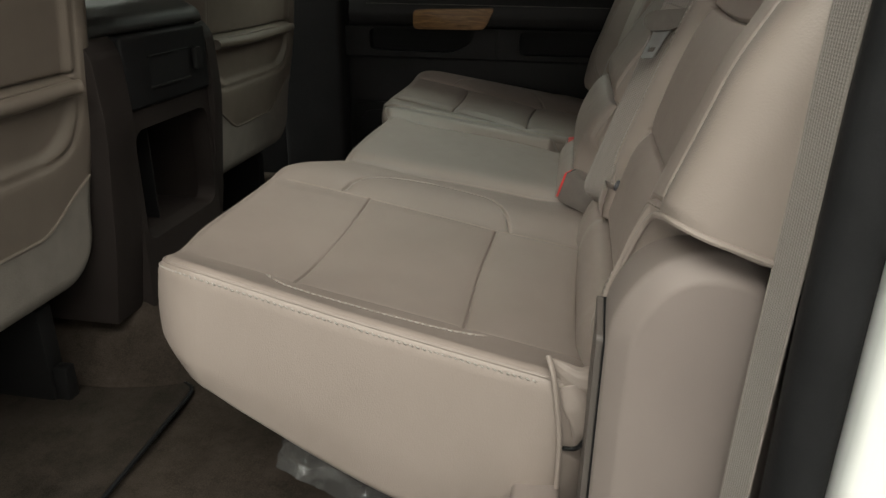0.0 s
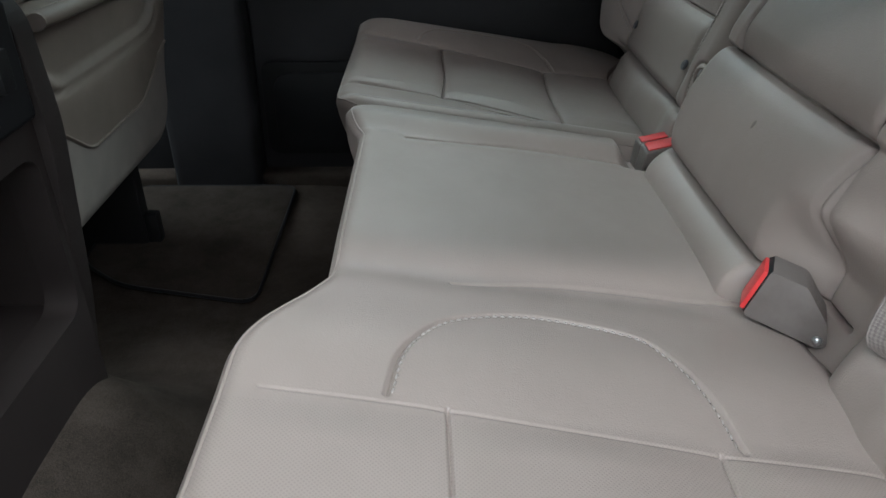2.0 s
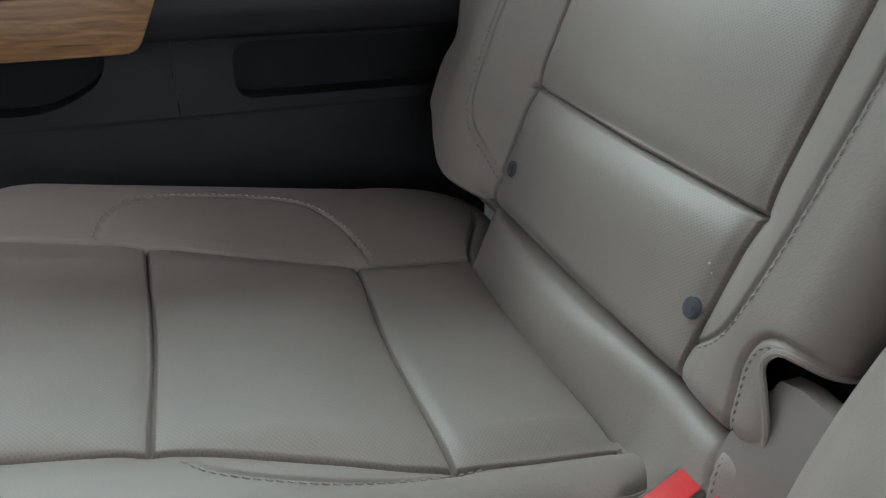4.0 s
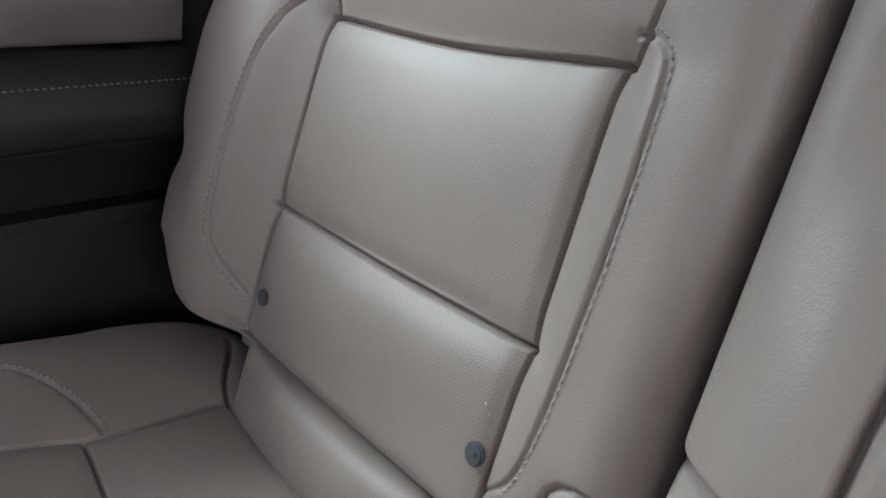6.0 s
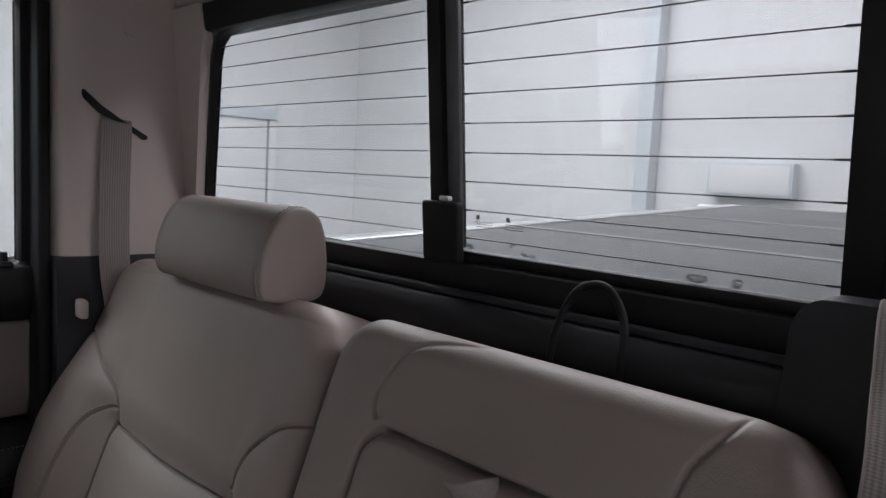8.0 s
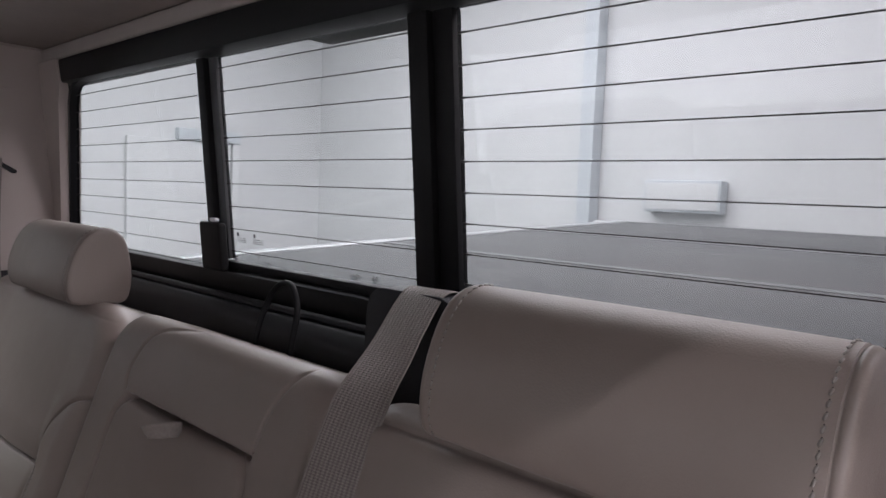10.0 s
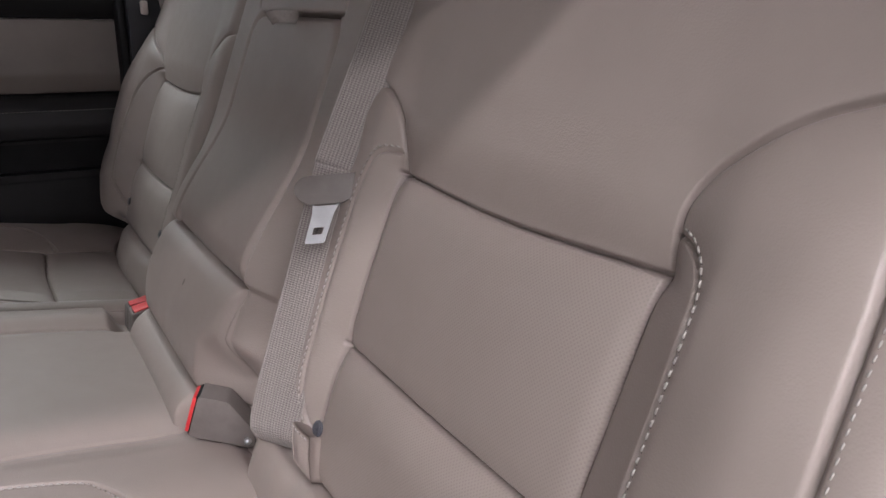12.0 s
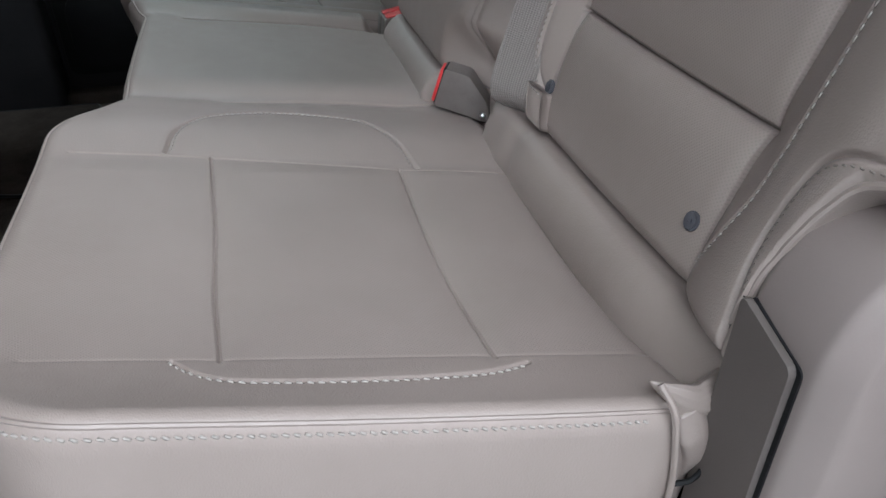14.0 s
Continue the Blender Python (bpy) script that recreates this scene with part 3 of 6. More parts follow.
for k in (1, -1):
    curve = [(0.776, 0.921), (0.711, 1.172), (0.699, 1.193), (0.679, 1.205), (0.65, 1.209)]
    band = curve[::-1] + [(0.785, 0.921), (0.719, 1.175), (0.706, 1.198), (0.689, 1.2085)]
    fill = [(0.783, 0.905), (0.83, 0.905), (0.83, 1.2495), (0.711, 1.2495), (0.705, 1.198), (0.718, 1.176)]
    if k < 0:
        band, fill = [(-a, b) for a, b in reversed(band)], [(-a, b) for a, b in reversed(fill)]
    part("window_frame", prism(band, 0.0, 0.016, 0, place=on_window(0.0)), BLACK, WIN)
    part("pillar_return", prism(fill, -0.016, -0.001, 0, place=on_window(0.0)), PILLAR, WIN, "beige pillar trim beside the glass")
# the slider's rails and uprights
for y0, y1, x0, x1 in ((0.234, 0.254, 0.010, 0.026), (-0.197, -0.170, 0.009, 0.026), (-0.2235, -0.1975, 0.016, 0.030)):
    part("upright", rbox((x0, y0, 0.922), (x1, y1, 1.2085), 0.003, 2, on_window(0.0)), BLACK, WIN)
part("channel", rbox((0.018, 0.2145, 0.935), (0.028, 0.2335, 1.2085), 0.002, 2, on_window(0.0)), CHANNEL, WIN, "grey slider channel")
part("slider_frame", rbox((0.012, -0.1695, 0.9215), (0.030, 0.2335, 0.9335), 0.003, 2, on_window(0.0)), BLACK, WIN)
latch = part("latch", rbox((-0.003, 0.200, 0.919), (0.0095, 0.256, 0.986), 0.005, 3, on_window(0.0)), DARK, WIN, "black plastic slider latch")
part("latch_pin", rbox((0.000, 0.216, 0.9865), (0.008, 0.230, 0.992), 0.002, 2, on_window(0.0)), CHROME, latch)
panes = {}
for k, (y0, y1, z0, z1, px, wz, wd) in enumerate(((0.2545, 0.780, 0.9215, 1.2085, 0.012, 1.189, 0.0298), (-0.1695, 0.214, 0.934, 1.2085, 0.0225, 1.1935, 0.0308), (-0.78, -0.224, 0.9215, 1.2085, 0.0225, 1.185, 0.0294))):
    panes[k] = part("pane", rbox((px, y0, z0), (px + 0.003, y1, z1), 0, 1, on_window(0.0)), GLASS, WIN, "clear glass pane with thin horizontal heater wires")
    panes[k].visible_shadow = False
    for i in range(9):
        z = wz - wd * i
        if z < z0 + 0.008:
            continue
        a, b = y0 + 0.002, min(y1 - 0.002, 0.776 - 0.065 * (z - 0.93) / 0.28) if k == 0 else y1 - 0.002
        if k == 2:
            a = max(a, -0.776 + 0.065 * (z - 0.93) / 0.28)
        part("heater_wire", rbox((px - 0.0015, a, z - 0.0005), (px - 0.0003, b, z + 0.0005), 0, 1, on_window(0.0)), WIRE, panes[k])
        if k:
            for e in ([a, b - 0.010] if k == 1 else [b - 0.010]):
                part("solder_tab", rbox((px - 0.0018, e, z - 0.0009), (px - 0.0004, e + 0.010, z + 0.0009), 0, 1, on_window(0.0)), WIRE, panes[k])


def print_bars(pane, y, z, rows, mat):
    for dy, dz, w, h in rows:
        part("print", rbox((0.0195, y + dy, z + dz), (0.0205, y + dy + w, z + dz + h), 0, 1, on_window(0.0)), mat, pane)


tiny = random.Random(4)
for k, y in ((1, 0.128), (1, 0.170), (2, -0.684)):
    rows = []
    for r in range(3):
        p = 0.0
        while p < 0.024:
            w = tiny.uniform(0.0015, 0.004)
            rows.append((p, -0.0026 * r, w, 0.0008))
            p += w + tiny.uniform(0.001, 0.002)
    rows.append((0.018, 0.003, 0.0045, 0.0045))
    print_bars(panes[k], y, 0.966, rows, INK)

for y, z, ry, rz in ((0.205, 0.9375, 0.006, 0.003), (0.146, 0.945, 0.0035, 0.003), (0.128, 0.937, 0.006, 0.0025), (0.118, 0.9365, 0.003, 0.002), (-0.056, 0.938, 0.010, 0.004), (-0.091, 0.9385, 0.005, 0.004)):
    bm = bmesh.new()
    bmesh.ops.create_uvsphere(bm, u_segments=14, v_segments=8, radius=1.0)
    for v in bm.verts:
        v.co = Vector((wx(z) + 0.0222 + 0.0016 * v.co.x, y + ry * v.co.y * (1 + 0.25 * v.co.z), z + rz * v.co.z))
    part("droplet", bm, DROP, panes[1], "clear water drop on the glass")

# roof lining
roof = part("ceiling", rbox((-1.40, -0.80, 1.276), (0.36, 0.80, 1.33), 0.01), LINER)
tagged(roof, "beige woven cloth headliner", "ceiling", kind="structure")
part("rear_edge", rbox((0.262, -0.80, 1.2505), (0.36, 0.80, 1.2755), 0.006, 3), LINER, roof)
edge = thing("trim", "beige cloth edge of the headliner along the cab side", "trim", kind="structure")
for s in (1, -1):
    poly = [(0.80, 1.275), (0.80, 1.335), (0.90, 1.30), (0.90, 1.24), (0.885, 1.235), (0.86, 1.25)]
    part("roof_edge", prism([(s * a, b) for a, b in poly], -1.4, 0.36, 0), LINER, edge)


def corner_pillar(s):
    """The trimmed rear corner of the cab, with its belt slot."""
    nm = "wall_corner"
    th = thing(nm, "beige moulded rear pillar trim with a belt slot", "pillar trim", kind="structure")
    y = lambda a: s * a
    lo, hi = sorted((y(0.803), y(0.86)))
    plan = round_poly([(0.092, s * 0.86), (0.092, s * 0.835), (0.100, s * 0.812), (0.128, s * 0.8035), (0.335, s * 0.803), (0.335, s * 0.86)], [0, 0.006, 0.006, 0.01, 0, 0], 4)
    part("upper_trim", prism(plan, 0.866, 1.275, 2), PILLAR, th)
    part("lower_trim", rbox((0.092 if s > 0 else 0.15, lo, 0.30), (0.34, hi, 0.866), 0.004), LEDGE, th)
    # slot surround, leaning
    a, b = np.array([0.128, 1.110]), np.array([0.217, 1.047])
    d = (b - a) / np.linalg.norm(b - a)
    n = np.array([-d[1], d[0]])
    pts = [a - d * 0.004 + n * 0.003, a + 0.3 * (b - a) - n * 0.0005, a + 0.62 * (b - a) + n * 0.0015, b + d * 0.003 + n * 0.006, b + d * 0.005 + n * 0.001, b - n * 0.003, a + 0.66 * (b - a) - n * 0.004, a + 0.34 * (b - a) - n * 0.012, a + 0.04 * (b - a) - n * 0.008]
    e0, e1 = sorted((y(0.8005), y(0.812)))
    part("belt_slot", prism(round_poly(pts, 0.006, 4), e0, e1, 1), BLACK, th, "dark belt slot")
    sq = [(0.186, 1.200), (0.222, 1.198), (0.222, 1.226), (0.186, 1.228)]
    part("cap", prism(round_poly(sq, 0.006, 4), *sorted((y(0.8008), y(0.812))), 1), PILLAR, th, "small square beige cover")
    if s > 0:
        part("seat_latch_cap", rbox((0.116, 0.774, 0.776), (0.128, 0.802, 0.804), 0.005, 3), PILLAR, th, "small beige plastic cap")
    return th


corner_pillar(1)
corner_pillar(-1)

# far side of the cab around the door
SIDE = thing("wall_far", "dark door surround of the cab with rubber seal", "wall", kind="structure")
part("seal", rbox((0.074, 0.822, 0.20), (0.0905, 0.905, 1.268), 0.006, 3), RUBBER_AND_GAP, SIDE, "black rubber door seal")
part("pillar", rbox((-0.93, 0.845, -0.02), (-0.7305, 0.95, 1.26), 0.02, 3), DOORDARK, SIDE, "dark brown centre pillar trim")
part("sill", rbox((-2.1, 0.862, -0.04), (0.20, 0.958, 0.032), 0.016, 4), CARPET, SIDE, "dark carpeted door sill")
part("outer_skin", rbox((-2.2, 0.966, -0.3), (0.36, 0.985, 0.85), 0.004), PAINT, SIDE, "white painted outer body side")
part("front_panel", rbox((-2.2, 0.90, -0.06), (-0.94, 0.96, 0.85), 0.01), DOORDARK, SIDE)

# far door
DOOR = thing("door_1", "closed dark rear door with brown insert and wood trim", "door", kind="structure")
part("lower_panel", rbox((-0.73, 0.905, -0.02), (0.106, 0.96, 0.425), 0.01, 3), DOORDARK, DOOR)
part("armrest", prism(round_poly([(0.885, 0.513), (0.84, 0.52), (0.828, 0.55), (0.838, 0.585), (0.862, 0.607), (0.93, 0.61), (0.93, 0.513)], 0.01, 4), -0.70, 0.106, 0), DOORDARK, DOOR, "dark padded armrest with pale stitching")
st = np.array([(x, 0.8365, 0.580) for x in np.linspace(-0.65, 0.104, 320)])
stitches(st, np.tile(np.array([0, -0.9, 0.42]), (320, 1)), DOOR, THREAD_DULL, 0.0065, 0.0045, 0.0008)
part("insert", prism(round_poly([(0.885, 0.611), (0.872, 0.65), (0.872, 0.72), (0.868, 0.763), (0.93, 0.763), (0.93, 0.611)], 0.006, 3), -0.70, 0.106, 0), DOORSKIN, DOOR, "brown leather door insert")
part("upper_band", prism(round_poly([(0.866, 0.764), (0.848, 0.80), (0.845, 0.835), (0.855, 0.848), (0.93, 0.85), (0.93, 0.764)], 0.006, 3), -0.73, 0.106, 0), DARK, DOOR, "black upper door sill")
cups = [round_poly([(-0.655, 0.443), (-0.40, 0.440), (-0.345, 0.470), (-0.335, 0.506), (-0.655, 0.506)], [0.02, 0.03, 0.03, 0.008, 0.02], 5),
        round_poly([(-0.205, 0.440), (0.20, 0.440), (0.20, 0.506), (-0.205, 0.506)], 0.022, 5)]
for (x0, x1), cup in zip(((-0.73, -0.27), (-0.2695, 0.106)), cups):
    cup = [(min(x, x1 - 0.004), z) for x, z in cup]
    keep = []
    for p in cup:
        if not keep or math.dist(p, keep[-1]) > 1e-4:
            keep.append(p)
    part("mid_panel", holed([(x0, 0.4255), (x1, 0.4255), (x1, 0.5125), (x0, 0.5125)], keep, 0.888, 0.925), DOORDARK, DOOR)
    part("cup", rbox((x0 + 0.002, 0.9255, 0.43), (x1 - 0.002, 0.955, 0.512), 0), RUBBER_AND_GAP, DOOR, "deep dark grab recess")
part("wood_strip", prism(round_poly([(-0.505, 0.513), (-0.30, 0.515), (-0.272, 0.575), (-0.505, 0.566)], 0.014, 4), 0.815, 0.835, 1, 0.004), WOOD, DOOR, "glossy brown wood-grain strip")
part("speaker_surround", prism(round_poly([(-0.715, 0.07), (-0.45, 0.07), (-0.45, 0.285), (-0.715, 0.285)], 0.03, 5), 0.893, 0.906, 1, 0.004), DARK, DOOR)
part("speaker_grille", prism(round_poly([(-0.69, 0.09), (-0.47, 0.09), (-0.47, 0.262), (-0.69, 0.262)], 0.05, 6), 0.889, 0.8945, 1, 0.002), BLACK, DOOR)
dp = part("pane", rbox((-0.73, 0.885, 0.851), (0.0615, 0.889, 1.25), 0), GLASS, DOOR, "clear side window glass")
dp.visible_shadow = False
part("window_frame", rbox((0.062, 0.865, 0.851), (0.106, 0.905, 1.25), 0.006, 2), RUBBER_AND_GAP, DOOR)
bm = bmesh.new()
bmesh.ops.create_cone(bm, cap_ends=True, segments=20, radius1=0.006, radius2=0.0045, depth=0.016)
bmesh.ops.translate(bm, verts=bm.verts, vec=(0.040, 0.866, 0.861))
bm2 = bmesh.new()
bmesh.ops.create_cone(bm2, cap_ends=True, segments=24, radius1=0.013, radius2=0.010, depth=0.006)
bmesh.ops.translate(bm2, verts=bm2.verts, vec=(0.040, 0.866, 0.8525))
part("lock_knob", join(bm, bm2), DARK, DOOR, "small black door lock knob")

# near side: open doorway with painted jamb
JAMB = thing("wall_near", "white painted door jamb with black rubber seal", "door jamb", kind="structure")
part("seal", tube(spline([(0.122, -0.868, -0.03), (0.124, -0.868, 0.30), (0.124, -0.866, 0.60), (0.132, -0.866, 0.84), (0.128, -0.866, 1.05), (0.10, -0.862, 1.24)], 0.02), 0.019, 14), RUBBER_AND_GAP, JAMB, "black rubber door seal")
part("jamb", rbox((0.141, -0.90, -0.06), (0.34, -0.864, 1.30), 0.010, 3), PAINT, JAMB, "white painted body panel")
part("sill", rbox((-0.75, -0.95, -0.06), (0.165, -0.88, 0.02), 0.012, 3), DOORDARK, JAMB)
part("pillar", rbox((-0.95, -0.95, -0.06), (-0.76, -0.86, 1.30), 0.02, 3), DOORDARK, JAMB)
part("front_panel", rbox((-2.2, -0.96, -0.06), (-0.96, -0.90, 0.85), 0.01), DOORDARK, JAMB)

# the front of the cab, under the windscreen
part_front = part("wall_front", rbox((-2.26, -0.96, -0.06), (-2.2, 0.96, 0.95), 0.01), DOORDARK)
tagged(part_front, "dark dashboard wall at the front of the cab", "wall", kind="structure")


# ---- the bay and the pickup's bed behind the window ----
G = -0.78
bay = tagged(part("ground", rbox((-6, -6, G - 0.2), (6, 7, G), 0), CONCRETE), "grey concrete bay floor", "floor", kind="structure")
tagged(part("wall_back", rbox((5.0, -6, G), (5.2, 7, 3.4), 0), WALLWHITE), "white painted bay wall", "wall", kind="structure")
tagged(part("wall_side", rbox((-6, 6.4, G), (5.0, 6.6, 3.4), 0), WALLWHITE), "white painted bay side wall", "wall", kind="structure")
# out of view, added to weaken the bounce onto the seat's near side
tagged(part("wall_bounce", rbox((-6, -5.2, G), (5.0, -5.0, 3.4), 0), BOUNCEGREY), "unseen grey wall added to limit bounce from the open side", "wall", kind="structure")
tagged(part("wall_end", rbox((-6.2, -5.2, G), (-6.0, 6.6, 3.4), 0), WALLWHITE), "white painted bay wall", "wall", kind="structure")
tagged(part("ceiling_bay", rbox((-6, -5.2, 3.4), (5.2, 6.6, 3.5), 0), WALLWHITE), "white bay ceiling", "ceiling", kind="structure")
tagged(part("trim_column", rbox((4.86, 2.53, G), (4.995, 2.66, 3.39), 0.01), PANELBLUE), "pale blue-grey wall column", "trim", kind="structure")
ST = thing("wall_cabinet", "pale flat cabinet on the white bay wall", "cabinet")
part("body", rbox((4.88, 1.46, 0.98), (4.995, 2.06, 1.22), 0.01), PANELBLUE, ST)
part("frame", rbox((4.872, 1.48, 1.0), (4.879, 2.04, 1.20), 0.004), WALLWHITE, ST)
BD = thing("door_2", "closed white bay door with a grey header", "door", kind="structure")
part("header", rbox((3.2, 6.30, 1.50), (3.9, 6.395, 1.62), 0.01), PANELBLUE, BD)
part("leaf", rbox((2.7, 6.34, G), (3.8, 6.395, 1.499), 0.01), WALLWHITE, BD)
part("post", rbox((3.82, 6.33, G), (3.9, 6.395, 1.499), 0.01), WALLWHITE, BD)


def bed_z(x):
    return 0.872 + 0.045 * (x - 0.45)


def on_bed(v):
    return Vector((v.x, v.y, v.z + bed_z(v.x)))


BED = thing("truck_bed", "white pickup bed covered by a grey folding tonneau", "truck bed")
for s in (1, -1):
    lo, hi = sorted((s * 0.80, s * 0.93))
    part("bed_side", rbox((0.45, lo, -0.9), (2.40, hi, -0.006), 0.02, 3, on_bed), PAINT, BED, "white painted bed side")
    lo, hi = sorted((s * 0.745, s * 0.80))
    part("rail", rbox((0.45, lo, -0.03), (2.36, hi, 0.008), 0.005, 2, on_bed), ALU, BED, "aluminium cover rail")
part("tailgate", rbox((2.37, -0.93, -0.7), (2.42, 0.93, 0.0), 0.015, 3, on_bed), PAINT, BED)
for k in range(3):
    x0 = 0.47 + k * 0.63
    part("cover_panel", rbox((x0, -0.742, -0.02), (x0 + 0.60, 0.742, 0.004), 0.006, 2, on_bed), VINYL, BED, "grey textured tonneau panel")
    part("cover_hinge", rbox((x0 + 0.602, -0.742, -0.015), (x0 + 0.628, 0.742, 0.006), 0.004, 2, on_bed), HINGE, BED)


LAMP = thing("brake_light", "dark high-mounted brake light housing above the rear window", "brake light")
part("housing", rbox((0.338, -0.15, 1.222), (0.385, 0.075, 1.262), 0.006, 3), DARK, LAMP)
part("lens", rbox((0.3855, -0.13, 1.228), (0.389, 0.055, 1.256), 0.001, 1), RED, LAMP, "red lens")
part("bracket", rbox((0.362, -0.05, 1.2625), (0.38, 0.0, 1.30), 0.002, 1), DARK, LAMP)


# ---- the rear bench ----
BACK_OUT = np.array([-0.941, 0.0, 0.339])
SEAT_OUT = np.array([0.153, 0.0, 0.988])


def back_base(y, z):
    return np.stack([0.03 + 0.36 * (z - 0.42), y, z], -1)


def seat_base(y, x):
    return np.stack([x, y, 0.318 - 0.155 * x], -1)


def gauss(x, c, w):
    return np.exp(-((x - c) / w) ** 2)


def outboard_back(parent, sign, inner, outer, hem):
    """One outer seat's backrest. sign: +1 for the far seat, -1 for the near one; hem: whether its cover arches over the side trim."""
    wide = 0.0 if hem else 0.009

    def q_of(y):
        return sign * (y - YC)

    def feat(y, z):
        q = q_of(y)
        high = 1 - 0.9 * sstep(z, 0.61, 0.80)
        low = 0.70 + 0.30 * sstep(z, 0.36, 0.49) if hem else 0.75 + 0.25 * sstep(z, 0.36, 0.46)
        rise = (0.024 * sstep(q, 0.628 + wide, 0.690 + wide) + 0.018 * sstep(q, 0.660, 0.740))
        if hem:
            foot = sstep(0.475 - z, 0, 0.06)
            rise = rise * (1 - foot) + foot * 0.042 * (1 - (1 - np.clip((q - 0.634) / 0.085, 0, 1)) ** 2)
            rise = rise * (1 - sstep(0.382 - z, 0, 0.007))
        h = rise * high * low
        h = h + 0.016 * sstep(0.338 - q, 0.0, 0.045) * high * (0.5 + 0.5 * sstep(z, 0.38, 0.46))
        ins = sstep(q, 0.325, 0.345) * sstep(0.64 + wide - q, 0, 0.02)
        across = np.sqrt(np.clip(1 - ((q - 0.4825) / 0.156) ** 2, 0, 1))
        t1, t2 = np.clip((z - 0.377) / 0.123, 0, 1), np.clip((z - 0.50) / 0.155, 0, 1)
        h = h + ins * across * (0.010 * np.sin(np.pi * t1 ** 2.0) * (z < 0.5) + 0.009 * np.sin(np.pi * t2 ** 1.3) * (z >= 0.5) * (z < 0.655))
        h = h + 0.008 * sstep(z, 0.656, 0.70) * np.sqrt(np.clip(1 - ((q - 0.48) / 0.30) ** 2, 0, 1))
        # the roll below the panel, leaning out over the cushion
        roll = sstep(0.38 - z, 0, 0.004)
        if not hem:
            h = h - 0.030 * sstep(q, 0.615, 0.672) * sstep(0.378 - z, 0, 0.012)
            h = h - 0.045 * sstep(q, 0.655, 0.675) * np.clip((np.interp(q, foot_q, foot_z) + 0.030 - z) / 0.030, 0, 1) ** 2
        if hem:
            h = h - 0.006 * sstep(np.interp(q, rim_q, rim_z) + 0.012 - z, 0, 0.014) * (q > 0.70)
        ends = (1 - sstep(q, 0.60, 0.72)) * (0.35 + 0.65 * sstep(q, inner + 0.05, inner + 0.16)) if hem else (1 - sstep(q, 0.52, 0.646)) * sstep(q, inner + 0.10, inner + 0.22)
        h = h + roll * (0.003 + 0.013 * np.sin(np.pi * np.clip((0.385 - z) / 0.085, 0, 1))) * ends
        return h

    # where the cover is cut out: over the side trim, or round the hinge
    if hem:
        rim_q, rim_z = [0.66, 0.716, 0.720, 0.724, 0.731, 0.738, 0.746, 0.757, 0.772, 0.790, 0.95], [0.20, 0.36, 0.427, 0.452, 0.475, 0.492, 0.506, 0.513, 0.517, 0.522, 0.530]
        fold = [(0.712, 0.345), (0.717, 0.385), (0.715, 0.41), (0.708, 0.45), (0.709, 0.48), (0.718, 0.507), (0.733, 0.518), (0.752, 0.5225), (0.768, 0.5262)]

        def cut(y, z):
            q = q_of(y)
            return (q > 0.66) & (z < np.interp(q, rim_q, rim_z))
        rim = [(0.7185, 0.345), (0.7195, 0.40), (0.720, 0.427), (0.724, 0.452), (0.731, 0.475), (0.738, 0.492), (0.746, 0.506), (0.757, 0.513), (0.772, 0.517), (0.790, 0.522), (0.82, 0.525), (0.90, 0.529)]
    else:
        foot_q, foot_z = [0.684, 0.70, 0.73, 0.755, 0.775, 0.90], [0.350, 0.352, 0.362, 0.380, 0.402, 0.45]
        fold = [(0.262, 0.335), (0.272, 0.37), (0.280, 0.405), (0.283, 0.426), (0.278, 0.442), (0.267, 0.4475), (0.255, 0.448), (0.241, 0.449)]

        def cut(y, z):
            q = q_of(y)
            hinge = (z < 0.443) & (q < np.interp(z, [0.20, 0.30, 0.39, 0.417, 0.43, 0.443], [0.225, 0.233, 0.248, 0.261, 0.269, 0.262]))
            return hinge | ((q > 0.684) & (z < np.interp(q, foot_q, foot_z)))
        rim = [(0.238, 0.335), (0.248, 0.39), (0.261, 0.417), (0.269, 0.430), (0.2645, 0.441), (0.252, 0.4435), (0.235, 0.4435), (0.215, 0.446), (0.18, 0.45)]
    def warp(y, z):
        q = q_of(y)
        if not hem:
            edge = outer - 0.028 * np.exp(-((z - 0.508) / 0.026) ** 2) - 0.014 * sstep(0.50 - z, 0, 0.05)
            q = np.where(q > 0.70, 0.70 + (q - 0.70) * (edge - 0.70) / (outer - 0.70), q)
        return YC + sign * q, z
    lo, hi = sorted((YC + sign * inner, YC + sign * outer))
    sh = Shell(lo, hi, 0.215, 0.872, 0.075, 0.032, 0.12, back_base, BACK_OUT, 0.0013 if sign < 0 else 0.0017, warp, feat,
               fine_u=[tuple(sorted((YC + sign * a, YC + sign * b))) for a, b in ((0.326, 0.338), (0.629, 0.646))], fine_v=((0.492, 0.505), (0.645, 0.661), (0.371, 0.384)))
    Y = lambda pts: [(YC + sign * q, z) for q, z in pts]
    sh.seam(Y([(0.328, 0.50 - 0.4 * wide), (0.48, 0.4985 - 0.4 * wide), (0.638 + wide, 0.50 - 0.3 * wide)]), 0.006, 0.0034, 0.009, 0.016)
    sh.seam(Y([(0.328, 0.657), (0.48, 0.651), (0.638, 0.657)]), 0.006, 0.0034, 0.008, 0.016)
    sh.seam(Y([(0.333, 0.377), (0.331, 0.5), (0.333, 0.657)]), 0.006, 0.0032, 0.006, 0.011)
    sh.seam(Y([(0.636 + 0.5 * wide, 0.377), (0.633 + wide, 0.5), (0.636 + 0.5 * wide, 0.657)]), 0.006, 0.0032, 0.006, 0.011)
